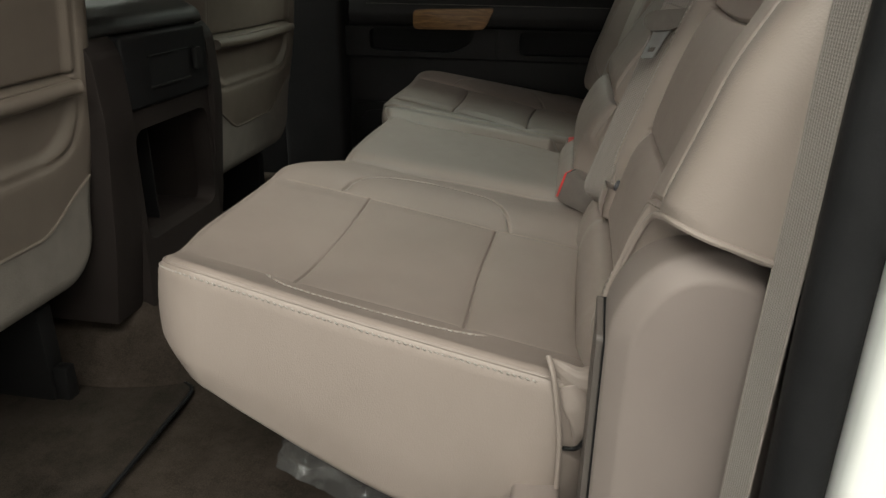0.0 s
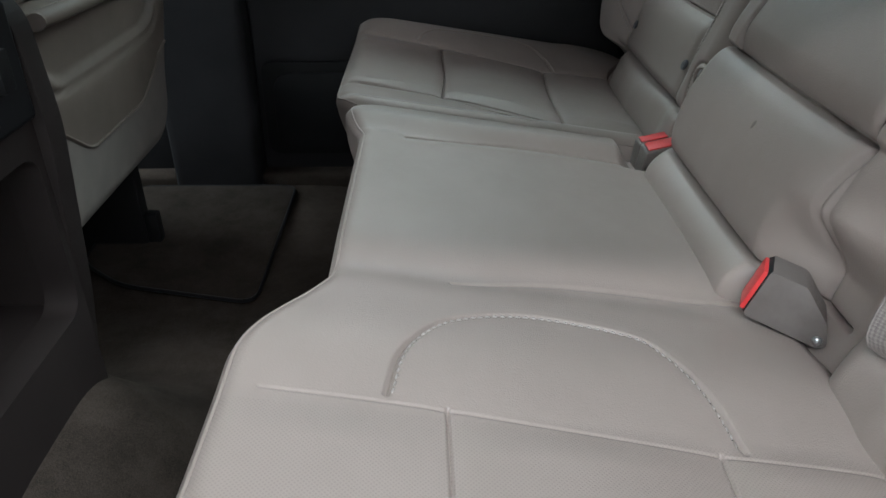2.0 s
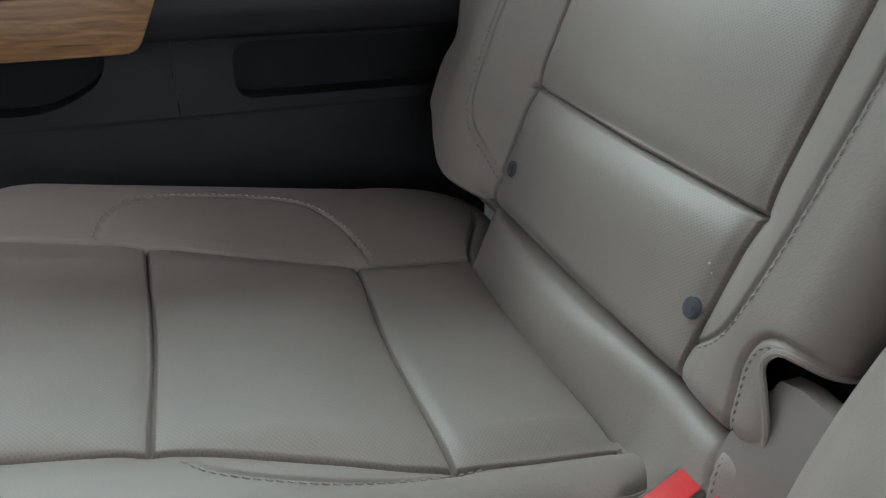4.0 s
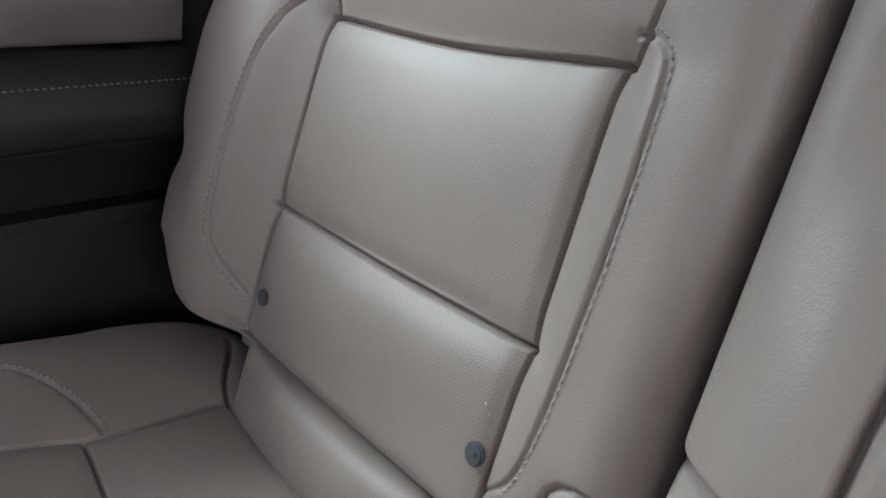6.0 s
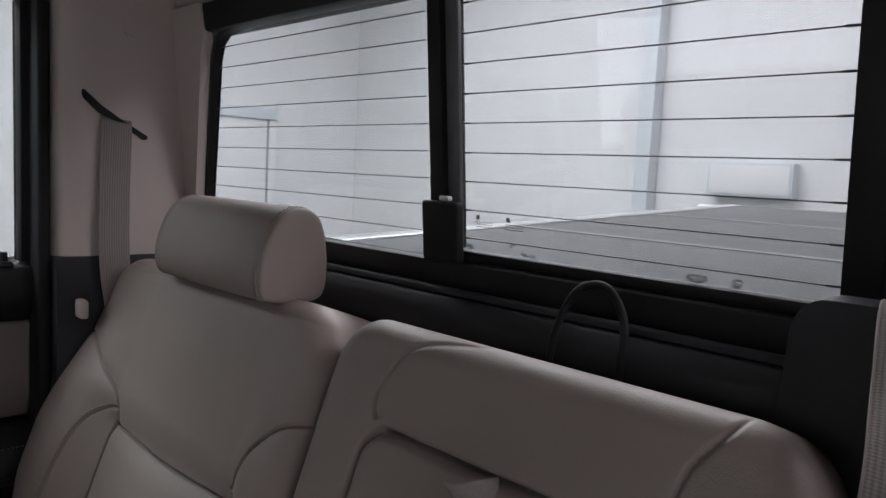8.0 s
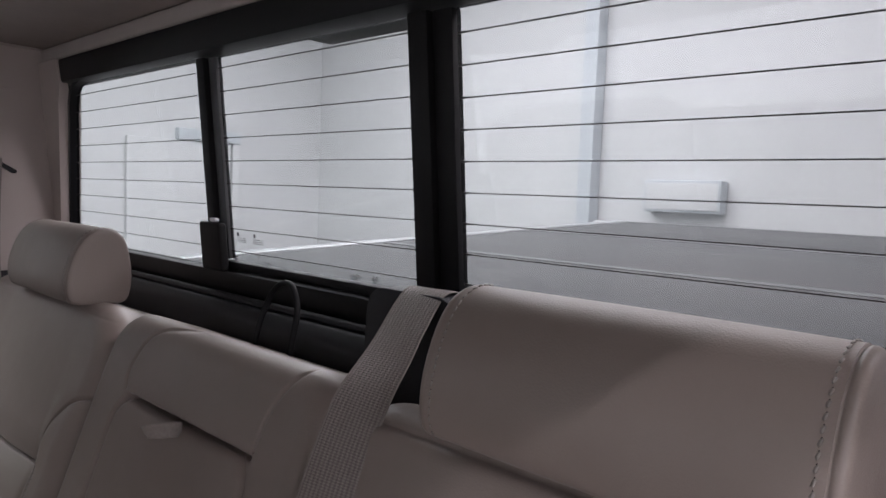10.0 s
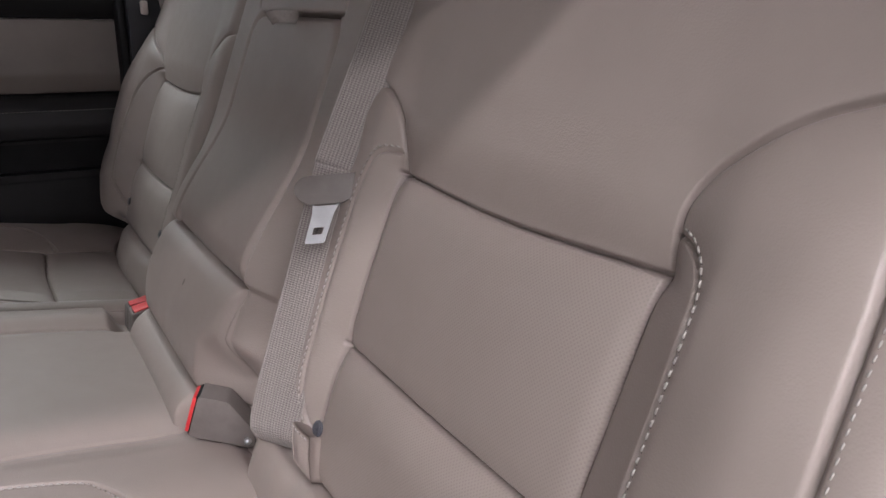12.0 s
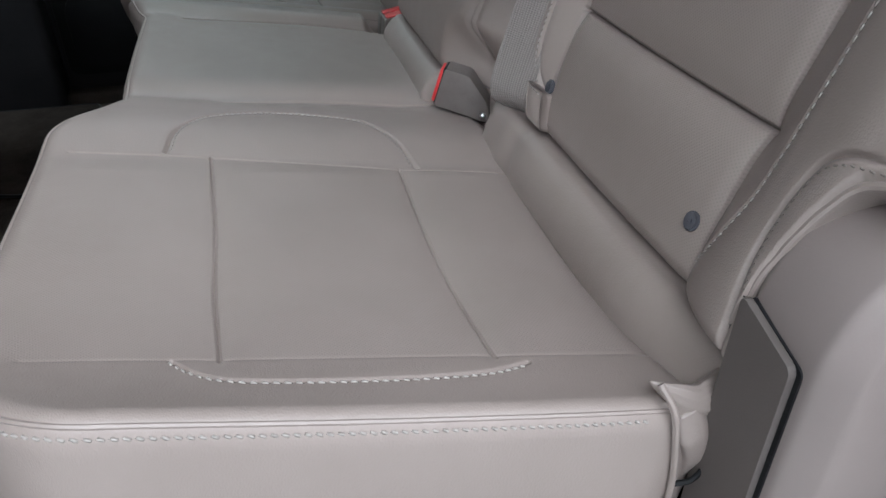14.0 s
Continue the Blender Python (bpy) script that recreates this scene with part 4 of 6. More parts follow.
    sh.seam(Y([(0.638, 0.657), (0.640, 0.69), (0.648, 0.709), (0.668, 0.728), (0.700, 0.749), (0.745, 0.764), (0.79, 0.768)] if hem else [(0.634, 0.657), (0.636, 0.675), (0.648, 0.693), (0.686, 0.715), (0.743, 0.740), (0.80, 0.752)]), 0.005, 0.003, 0.005, 0.012)
    sh.seam(Y([(0.335, 0.657), (0.333, 0.676), (0.324, 0.698), (0.304, 0.715), (0.275, 0.725), (inner + 0.002, 0.732)] if hem else [(0.328, 0.657), (0.319, 0.677), (0.312, 0.70), (0.300, 0.720), (0.272, 0.747), (inner - 0.002, 0.762)]), 0.005, 0.003, 0.005, 0.012)
    sh.seam(Y([(inner + 0.02, 0.378), (0.48, 0.376), (0.712 if hem else 0.66, 0.378)]), 0.012, 0.0050, 0.016, 0.010)
    far_wing = [(0.634, 0.676), (0.656, 0.672), (0.682, 0.648), (0.699, 0.58), (0.702, 0.49), (0.688, 0.44), (0.637, 0.403)]
    outer_st = sh.seam(Y([(0.638, 0.680), (0.653, 0.677), (0.667, 0.665), (0.675, 0.640), (0.677, 0.58), (0.673, 0.49), (0.656, 0.43), (0.637, 0.403)] if hem else far_wing), 0.003, 0.0026, 0.0015, 0.008)
    inner_st = sh.seam(Y([(0.328, 0.673), (0.306, 0.668), (0.296, 0.645), (0.294, 0.56), (0.298, 0.47), (0.308, 0.43), (0.330, 0.408)]), 0.003, 0.0026, 0.0015, 0.008)
    rim_st = sh.seam(Y([(inner + 0.03, 0.852), (0.48, 0.853), (0.64, 0.853), (0.695, 0.850)] + ([] if not hem else [(0.720, 0.834), (0.740, 0.79), (0.756, 0.71), (0.767, 0.62), (0.769, 0.532)])), 0.004 if hem else 0.0006, 0.0032, 0.002 if hem else 0.0, 0.008)
    fold_st = sh.seam(Y(fold), 0.0035, 0.0028, 0.002, 0.008)

    def panels(y, z):
        q = q_of(y)
        k = np.zeros(q.shape, int)                                   # bolster leather
        ins = (q > 0.332) & (q < 0.635)
        k = np.where(ins & (z > 0.377) & (z < 0.5), 1, k)
        k = np.where(ins & (z >= 0.5) & (z < 0.654), 2, k)
        arc_o = np.interp(q, [0.638, 0.648, 0.668, 0.700, 0.745, 0.79], [0.68, 0.709, 0.728, 0.749, 0.764, 0.768]) if hem else np.interp(q, [0.636, 0.648, 0.686, 0.743, 0.80], [0.675, 0.693, 0.715, 0.740, 0.752])
        arc_i = np.interp(q, [inner, 0.275, 0.304, 0.324, 0.334], [0.732, 0.725, 0.715, 0.698, 0.67]) if hem else np.interp(q, [inner, 0.272, 0.300, 0.312, 0.328], [0.762, 0.747, 0.720, 0.70, 0.66])
        edge = np.where(q > 0.634, arc_o, np.where(q < 0.334, arc_i, 0.654))
        k = np.where((z >= edge) & (z < np.interp(q, [0.64, 0.69, 0.716, 0.738, 0.756, 0.757], [0.853, 0.846, 0.826, 0.78, 0.71, 0.3])), 3, k)
        k = np.where(z < 0.377, 4, k)
        k = np.where((k == 0) & (q > 0.5), 5, k)
        return k
    sh.build(parent, panels, LEATHER, [("inner_bolster", LEATHER), ("lumbar_panel", PERF), ("middle_panel", PERF), ("shoulder_panel", LEATHER), ("lower_roll", LEATHER), ("outer_bolster", LEATHER)], ("back_shell", None), cut)
    line = spline(Y(rim), 0.004)
    edge = sh.place(line[:, 0], line[:, 1])
    part("hem", tube(edge, 0.0028 if hem else 0.0024, 8), LEATHER, parent, "rolled leather hem")
    if hem:
        # the cover turns in under its hem
        rows = [edge + np.array([0.075 * k / 6, 0.0, -0.010 * math.sin(math.pi * k / 6) - 0.010 * k / 6]) for k in range(7)]
        n = len(edge)
        faces = [(i * n + j, i * n + j + 1, (i + 1) * n + j + 1, (i + 1) * n + j) for i in range(6) for j in range(n - 1)]
        uvs = [(0.012 * i, 0.004 * j) for i in range(7) for j in range(n)]
        mesh_object("hem_lining", np.vstack(rows), faces, LEATHER, parent, uv=uvs)
    for line, d in ((outer_st, 0.0042), (inner_st, -0.0042)):
        o = offset_line(line, d * sign)
        sh.stitch(o[:, 0], o[:, 1], parent, THREAD)
    o = offset_line(fold_st, (-0.0055 if hem else 0.0055) * sign)
    sh.stitch(o[:, 0], o[:, 1], parent, THREAD_SHADED, 0.0056, 0.0036, 0.0006, 0.0003)
    if hem:
        side = rim_st[(sign * (rim_st[:, 0] - YC) > 0.70)]
        o = offset_line(side, 0.0055 * sign)
        sh.stitch(o[:, 0], o[:, 1], parent, THREAD_DULL, 0.0060, 0.0040, 0.0006, 0.0002)
    return sh


def centre_back(parent):
    y0, y1 = -0.207, 0.241
    a0, a1 = -0.131, 0.160

    def depth_in(y, z, ya, yb, za, zb, r):
        """How far a point lies inside a rectangle with rounded corners."""
        qy, qz = np.abs(y - 0.5 * (ya + yb)) - 0.5 * (yb - ya) + r, np.abs(z - 0.5 * (za + zb)) - 0.5 * (zb - za) + r
        return r - np.hypot(np.maximum(qy, 0), np.maximum(qz, 0)) - np.minimum(np.maximum(qy, qz), 0)

    def pad(d, w):
        return np.sin(0.5 * np.pi * np.clip(d / w, 0, 1)) ** 0.7

    def feat(y, z):
        arm = depth_in(y, z, a0, a1, 0.40, 0.785, 0.032)
        up = sstep(z, 0.484, 0.494)
        h = up * 0.010 * pad(arm, 0.010) * sstep(z, 0.487, 0.52) ** 0.5
        h = h + up * 0.0095 * pad(-arm, 0.006) * (1 - 0.4 * sstep(z, 0.79, 0.88))
        low = (z < 0.487) * (z > 0.30)
        wide = np.sqrt(np.clip(1 - (np.abs(y - 0.5 * (a0 + y1)) / (0.5 * (y1 - a0))) ** 6, 0, 1))
        h = h + low * wide * 0.022 * np.sin(np.pi * np.clip((z - 0.352) / 0.136, 0, 1)) ** 0.55
        # the roll's end gives room for the buckle
        end = sstep(y, -0.135, -0.085)
        h = h + (z < 0.352) * 0.02 * np.sin(np.pi * np.clip((0.36 - z) / 0.08, 0, 1)) * end - 0.020 * (1 - end) * sstep(0.43 - z, 0, 0.05)
        h = h + 0.032 * sstep(0.66 - z, 0, 0.16) * (sstep(y, -0.19, -0.12) * (z > 0.43) + (z <= 0.43) * (sstep(y, -0.19, -0.12) * (1 - sstep(0.43 - z, 0, 0.05)) + end * sstep(0.43 - z, 0, 0.05))) * sstep(y1 + 0.002 - y, 0, 0.06)
        return h
    sh = Shell(y0, y1, 0.25, 0.876, 0.048, 0.026, 0.12, back_base, BACK_OUT, 0.0023, None, feat, fine_u=((-0.138, -0.125), (0.150, 0.165)), fine_v=((0.776, 0.797), (0.480, 0.494), (0.345, 0.357)))
    sh.seam([(a0 + 0.004, 0.7865), (0.03, 0.7865), (a1 - 0.022, 0.7865)], 0.009, 0.003, 0.003, 0.008)
    sh.seam([(a1, 0.49), (a1, 0.62), (a1, 0.745), (a1 - 0.009, 0.773), (a1 - 0.032, 0.785)], 0.0015, 0.0032, 0.0, 0.007)
    sh.seam([(a0, 0.49), (a0, 0.62), (a0, 0.745), (a0 + 0.005, 0.775), (a0 + 0.014, 0.784)], 0.0015, 0.0032, 0.0, 0.007)
    sh.seam([(0.06, 0.874), (0.115, 0.864), (0.142, 0.847), (a1 - 0.005, 0.82), (a1 - 0.005, 0.803), (a1 - 0.011, 0.793)], 0.003, 0.0032, 0.0, 0.007)
    sh.seam([(a0 + 0.002, 0.793), (a0, 0.82), (a0 - 0.0055, 0.838), (a0 - 0.0135, 0.850), (a0 - 0.025, 0.868), (a0 - 0.030, 0.880)], 0.003, 0.0032, 0.0, 0.007)
    sh.seam([(a0 + 0.004, 0.487), (0.03, 0.485), (y1 - 0.004, 0.487)], 0.008, 0.004, 0.006, 0.012)
    sh.seam([(a0, 0.487), (a0 + 0.006, 0.43), (a0 - 0.002, 0.352)], 0.005, 0.004, 0.005, 0.010)
    sh.seam([(y0 + 0.03, 0.352), (0.03, 0.35), (y1 - 0.03, 0.352)], 0.010, 0.004, 0.004, 0.010)

    def panels(y, z):
        k = np.zeros(y.shape, int)
        mid = (y > a0) & (y < a1)
        k = np.where(y > a1, 4, k)
        k = np.where(mid & (z > 0.487) & (z < 0.786), 1, k)
        k = np.where(mid & (z >= 0.786), 2, k)
        k = np.where((z <= 0.487) & (y > a0), 3, k)
        return k
    sh.build(parent, panels, LEATHER, [("side_strip", LEATHER), ("armrest_face", LEATHER), ("head_panel", LEATHER), ("lumbar_roll", LEATHER), ("side_strip", LEATHER)], ("back_shell", None))
    return sh


def tuck(pos, y, x, drop):
    """The front of a cushion slopes back under itself."""
    d = np.clip(drop - 0.012, 0, 1)
    pos[..., 0] += (0.25 * d + 2.6 * d * d) * sstep(-x, 0.33, 0.47)
    return pos


def front_recess(y):
    return 0.056 * sstep(y, -0.27, -0.12) * sstep(0.30 - y, 0.0, 0.10)


def wide_cushion(parent):
    """The cushion of the wider section: the near seat and the middle place."""
    def feat(y, x):
        h = (0.031 + 0.050 * np.clip(-x, 0, 0.5) + 0.006 * sstep(-x, 0.20, 0.45)) * np.clip((-0.50 - y) / 0.213, 0, 1.05) ** 2.2 * sstep(-x, -0.03, 0.02)
        h = h + 0.010 * gauss(y, -0.235, 0.065)
        h = h - 0.010 * gauss(y, -0.105, 0.03) * sstep(-x, 0.02, 0.10)
        h = h + 0.004 * gauss(y, 0.05, 0.12) + 0.012 * sstep(y, 0.222, 0.26) * sstep(-x, 0.0, 0.05)
        ins = sstep(y, -0.645, -0.56) * sstep(-0.30 - y, 0, 0.04)
        for a, b, k in ((-0.49, -0.325, 0.004), (-0.325, -0.135, 0.005), (-0.135, -0.01, 0.005)):
            h = h + k * ins * np.sin(np.pi * np.clip((x - a) / (b - a), 0, 1)) ** 0.6 * (x > a) * (x <= b)
        h = h - 0.02 * sstep(x, -0.012, 0.03)
        h = h - 0.032 * sstep(y, 0.205, 0.235) * sstep(x, -0.085, -0.050)
        return h

    def warp(y, x):
        y = y - 0.004 * sstep(x, -0.30, -0.06) * sstep(-0.58 - y, 0, 0.10)
        x = x + 0.026 * sstep(-y, 0.50, 0.66) * sstep(-x, 0.25, 0.46)
        return y, x + front_recess(y) * sstep(-x, 0.12, 0.47)
    sh = Shell(-0.713, 0.297, -0.484, 0.035, 0.080, 0.017, 0.155, seat_base, SEAT_OUT, 0.0015, warp, feat,
               lambda y, x: np.where(y < -0.5, 0.42 + 0.58 * sstep(x, -0.47, -0.10), 1.0), curl=0.02, bulge=0.006, post=tuck,
               fine_u=((-0.331, -0.292), (-0.648, -0.615)), fine_v=((-0.333, -0.317), (-0.143, -0.129), (-0.020, 0.009)))
    far_arc = sh.seam([(-0.369, -0.292)[::-1], (-0.232, -0.359), (-0.194, -0.334), (-0.176, -0.268), (-0.188, -0.175), (-0.214, -0.147), (-0.262, -0.125), (-0.312, -0.115)], 0.0042, 0.0028, 0.0015, 0.008)
    sh.seam([(-0.298, -0.455), (-0.302, -0.33), (-0.318, -0.135), (-0.322, -0.012)], 0.0010, 0.0022, 0.0006, 0.010)
    sh.seam([(-0.622, -0.455), (-0.628, -0.324), (-0.634, -0.132), (-0.640, 0.0)], 0.0004, 0.003, 0.001, 0.010)
    sh.seam([(-0.300, -0.326), (-0.46, -0.322), (-0.630, -0.326)], 0.0024, 0.0022, 0.0016, 0.010)
    sh.seam([(-0.316, -0.134), (-0.47, -0.138), (-0.636, -0.134)], 0.0024, 0.0022, 0.0016, 0.010)
    crescent = sh.seam([(-0.628, -0.360), (-0.645, -0.345), (-0.657, -0.322), (-0.661, -0.28), (-0.661, -0.21), (-0.656, -0.15), (-0.644, -0.113)], 0.0022, 0.0026, 0.0006, 0.008)
    sh.seam([(-0.70, 0.004), (-0.60, -0.011), (-0.45, -0.014), (-0.32, -0.008), (-0.20, 0.004)], 0.008, 0.004, 0.004, 0.012)
    sh.seam([(-0.12, -0.36), (-0.10, -0.22), (-0.105, -0.05), (-0.16, 0.0)], 0.0015, 0.004, 0.003, 0.02)
    sh.seam([(0.212, -0.42), (0.228, -0.234), (0.226, -0.10), (0.205, 0.01)], 0.004, 0.003, 0.006, 0.014)

    def panels(y, x):
        k = np.zeros(y.shape, int)
        ins = (y > -0.631) & (y < -0.31)
        k = np.where(ins & (x < -0.325), 1, k)
        k = np.where(ins & (x >= -0.325) & (x < -0.135), 2, k)
        k = np.where(ins & (x >= -0.135) & (x < -0.01), 3, k)
        k = np.where((y > -0.105), 4, k)
        k = np.where((y >= -0.31) & (y <= -0.105), 5, k)
        return k
    sh.build(parent, panels, LEATHER, [("cushion_bolster", LEATHER), ("thigh_panel", PERF), ("seat_panel", PERF), ("rear_panel", PERF), ("centre_panel", LEATHER), ("inner_panel", LEATHER)], ("side_panel", None))
    for line, d in ((far_arc, 0.0042), (crescent, 0.0042)):
        o = offset_line(line, d)
        sh.stitch(o[:, 0], o[:, 1], parent, THREAD, long=0.005, rad=0.0010, lift=0.0006)
    U, V = sh.ring(sh.R - sh.rr + sh.rr * 1.12, 700, 0.03, 0.22)
    sh.stitch(U, V, parent, THREAD, step=0.0062, long=0.0048, rad=0.0011, lift=0.0003)
    # the welt that runs along the edge of the top
    U, V = sh.ring(sh.R - sh.rr + sh.rr * 0.80, 420, 0.02, 0.62)
    part("welt", tube(sh.place(U, V), 0.0017, 6), LEATHER, parent)
    return sh


def narrow_cushion(parent):
    """The cushion of the narrower section, the far seat."""
    def feat(y, x):
        h = 0.017 * sstep(y, 0.62, 0.76) * sstep(-x, -0.02, 0.08) + 0.008 * sstep(0.355 - y, 0, 0.03)
        low, high = np.interp(x, [-0.32, -0.137], [0.402, 0.352]), np.interp(x, [-0.32, -0.13], [0.676, 0.638])
        ins = sstep(y - low, 0, 0.03) * sstep(high - y, 0, 0.03)
        for a, b, k in ((-0.49, -0.32, 0.005), (-0.32, -0.137, 0.007), (-0.137, -0.01, 0.007)):
            h = h + k * ins * np.sin(np.pi * np.clip((x - a) / (b - a), 0, 1)) ** 0.6 * (x > a) * (x <= b)
        return h - 0.02 * sstep(x, -0.012, 0.03) * (1 - sstep(y, 0.60, 0.68)) + 0.012 * sstep(y, 0.60, 0.70) * sstep(x, -0.10, 0.0)

    def warp(y, x):
        return y, x + 0.03 * sstep(y, 0.64, 0.74) * sstep(x, -0.07, 0.01)
    sh = Shell(0.302, 0.815, -0.479, 0.035, 0.07, 0.026, 0.17, seat_base, SEAT_OUT, 0.0032, warp, feat, None, curl=0.02, post=tuck,
               fine_u=((0.340, 0.410), (0.634, 0.682)), fine_v=((-0.326, -0.310), (-0.145, -0.126), (-0.016, 0.008)))
    sh.seam([(0.412, -0.46), (0.402, -0.32), (0.376, -0.22), (0.352, -0.137), (0.345, -0.01)], 0.005, 0.003, 0.005, 0.012)
    sh.seam([(0.690, -0.46), (0.676, -0.318), (0.638, -0.13), (0.640, -0.005)], 0.005, 0.003, 0.005, 0.012)
    sh.seam([(0.402, -0.319), (0.53, -0.315), (0.676, -0.319)], 0.006, 0.003, 0.006, 0.012)
    sh.seam([(0.352, -0.137), (0.49, -0.14), (0.638, -0.130)], 0.005, 0.003, 0.005, 0.012)
    arc = sh.seam([(0.690, -0.360), (0.728, -0.350), (0.758, -0.322), (0.768, -0.26), (0.758, -0.18), (0.728, -0.145), (0.68, -0.122), (0.636, -0.112)], 0.003, 0.0026, 0.001, 0.008)
    sh.seam([(0.36, -0.010), (0.50, -0.012), (0.65, -0.006), (0.74, 0.006)], 0.008, 0.004, 0.004, 0.012)
    cres = sh.seam([(0.394, -0.30), (0.380, -0.285), (0.366, -0.25), (0.352, -0.20), (0.346, -0.16), (0.350, -0.12)], 0.002, 0.0026, 0.001, 0.008)

    def panels(y, x):
        k = np.zeros(y.shape, int)
        low, high = np.interp(x, [-0.32, -0.137], [0.402, 0.352]), np.interp(x, [-0.32, -0.13], [0.676, 0.638])
        ins = (y > low) & (y < high)
        k = np.where(ins & (x < -0.319), 1, k)
        k = np.where(ins & (x >= -0.319) & (x < -0.136), 2, k)
        k = np.where(ins & (x >= -0.136) & (x < -0.01), 3, k)
        k = np.where(y <= low, 4, k)
        return k
    sh.build(parent, panels, LEATHER, [("cushion_bolster", LEATHER), ("thigh_panel", PERF), ("seat_panel", PERF), ("rear_panel", PERF), ("inner_strip", LEATHER)], ("side_panel", None))
    for line, d in ((arc, -0.0042), (cres, 0.004)):
        o = offset_line(line, d)
        sh.stitch(o[:, 0], o[:, 1], parent, THREAD)
    U, V = sh.ring(sh.R - sh.rr + sh.rr * 0.95, 260, 0.02, 0.62)
    part("welt", tube(sh.place(U, V), 0.0016, 6), LEATHER, parent)
    return sh


def headrest(parent, yc):
    """A padded headrest with stitched end caps on two steel posts."""
    hr = new("headrest")
    hr.parent = parent
    prof = [(0.176, 0.862), (0.163, 0.868), (0.158, 0.886), (0.161, 0.912), (0.172, 0.941), (0.186, 0.960), (0.204, 0.969), (0.222, 0.968), (0.237, 0.957), (0.245, 0.935), (0.249, 0.90), (0.246, 0.874), (0.236, 0.862), (0.206, 0.860), (0.176, 0.862)]
    closed = spline(prof, 0.004)
    ring = closed[:-1]
    c = np.array([0.5 * (ring[:, 0].min() + ring[:, 0].max()), 0.5 * (ring[:, 1].min() + ring[:, 1].max())])
    half = 0.137
    L = half - 0.0095
    rows = [(-L + 2 * L * k / 40, 1.0 + 0.012 * math.cos(math.pi * (k - 20) / 40)) for k in range(41)]
    cap = [(L + 0.0007, 0.955), (L + 0.0018, 0.985), (L + 0.004, 0.988), (L + 0.0062, 0.97), (L + 0.0078, 0.93), (L + 0.0088, 0.84), (L + 0.0094, 0.5), (L + 0.0095, 0.06)]
    ts = [(-a, b) for a, b in reversed(cap)] + rows + cap
    n, m = len(ring), len(ts)
    verts = np.array([(c[0] + (p[0] - c[0]) * sc, yc + dy, c[1] + (p[1] - c[1]) * sc) for dy, sc in ts for p in ring])

    def patch(i0, i1, name, tip=None):
        faces = [(i * n + j, i * n + (j + 1) % n, (i + 1) * n + (j + 1) % n, (i + 1) * n + j) for i in range(i0, i1) for j in range(n)]
        if tip is not None:
            faces.append(tuple(range(tip * n, tip * n + n)))
        used = sorted({k for f in faces for k in f})
        at = {k: r for r, k in enumerate(used)}
        uv = [(verts[k][1], (k % n) * 0.004) if tip is None else (verts[k][0], verts[k][2]) for k in used]
        bmm = mesh_object(name, verts[used], [tuple(at[k] for k in f) for f in faces], LEATHER, hr, uv=uv)
        bm = bmesh.new()
        bm.from_mesh(bmm.data)
        bmesh.ops.recalc_face_normals(bm, faces=bm.faces)
        mid = bm.faces[len(bm.faces) // 2]
        if mid.normal.dot(mid.calc_center_median() - Vector((c[0], yc, c[1]))) < 0:
            bmesh.ops.reverse_faces(bm, faces=bm.faces)
        bm.to_mesh(bmm.data)
        bm.free()
    patch(0, 8, "end_cap", 0)
    patch(8, m - 9, "headrest_face")
    patch(m - 9, m - 1, "end_cap", m - 1)
    for side in (-1, 1):
        y = yc + side * (L - 0.005)
        pts = np.array([(c[0] + (p[0] - c[0]) * 1.002, y, c[1] + (p[1] - c[1]) * 1.002) for p in closed])
        nn = pts - np.array([c[0], y, c[1]])
        nn /= np.linalg.norm(nn, axis=1)[:, None]
        stitches(pts + nn * 0.0005, nn, hr, THREAD_DULL, 0.0062, 0.0046, 0.0009)
    for dy in (-0.07, 0.07):
        part("post", tube([(0.212, yc + dy, 0.80), (0.210, yc + dy, 0.87)], 0.006, 12), CHROME, hr, "steel headrest post")
    return hr


GREYMARK = mottled("button_mark", (0.05, 0.053, 0.068), (0.065, 0.068, 0.085), 120, 0.5)


def latch_button(parent, y, d=0.008, z=0.42):
    """A round grey tag that marks a child-seat anchor."""
    p = Vector(back_base(np.array(y), np.array(z))) + Vector(BACK_OUT) * d
    bm = bmesh.new()
    bmesh.ops.create_cone(bm, cap_ends=True, segments=28, radius1=0.0081, radius2=0.0075, depth=0.004)
    bmesh.ops.bevel(bm, geom=[e for e in bm.edges if len(e.link_faces) == 2 and abs(e.verts[0].co.z - e.verts[1].co.z) < 1e-6], offset=0.0012, segments=2, affect="EDGES")
    bmesh.ops.transform(bm, matrix=Matrix.Translation(p) @ Vector(BACK_OUT).to_track_quat("Z", "Y").to_matrix().to_4x4(), verts=bm.verts)
    b = part("anchor_button", bm, GREYTAB, parent, "small round grey plastic button")
    for dy, dz, w, h in ((-0.001, -0.002, 0.0055, 0.0012), (-0.0025, 0.0005, 0.0012, 0.004)):
        bar = rbox((-0.0004, dy - w / 2, dz - h / 2), (0.0004, dy + w / 2, dz + h / 2), 0)
        bmesh.ops.transform(bar, matrix=Matrix.Translation(p + Vector(BACK_OUT) * 0.0022), verts=bar.verts)
        part("mark", bar, GREYMARK, b)
    return b


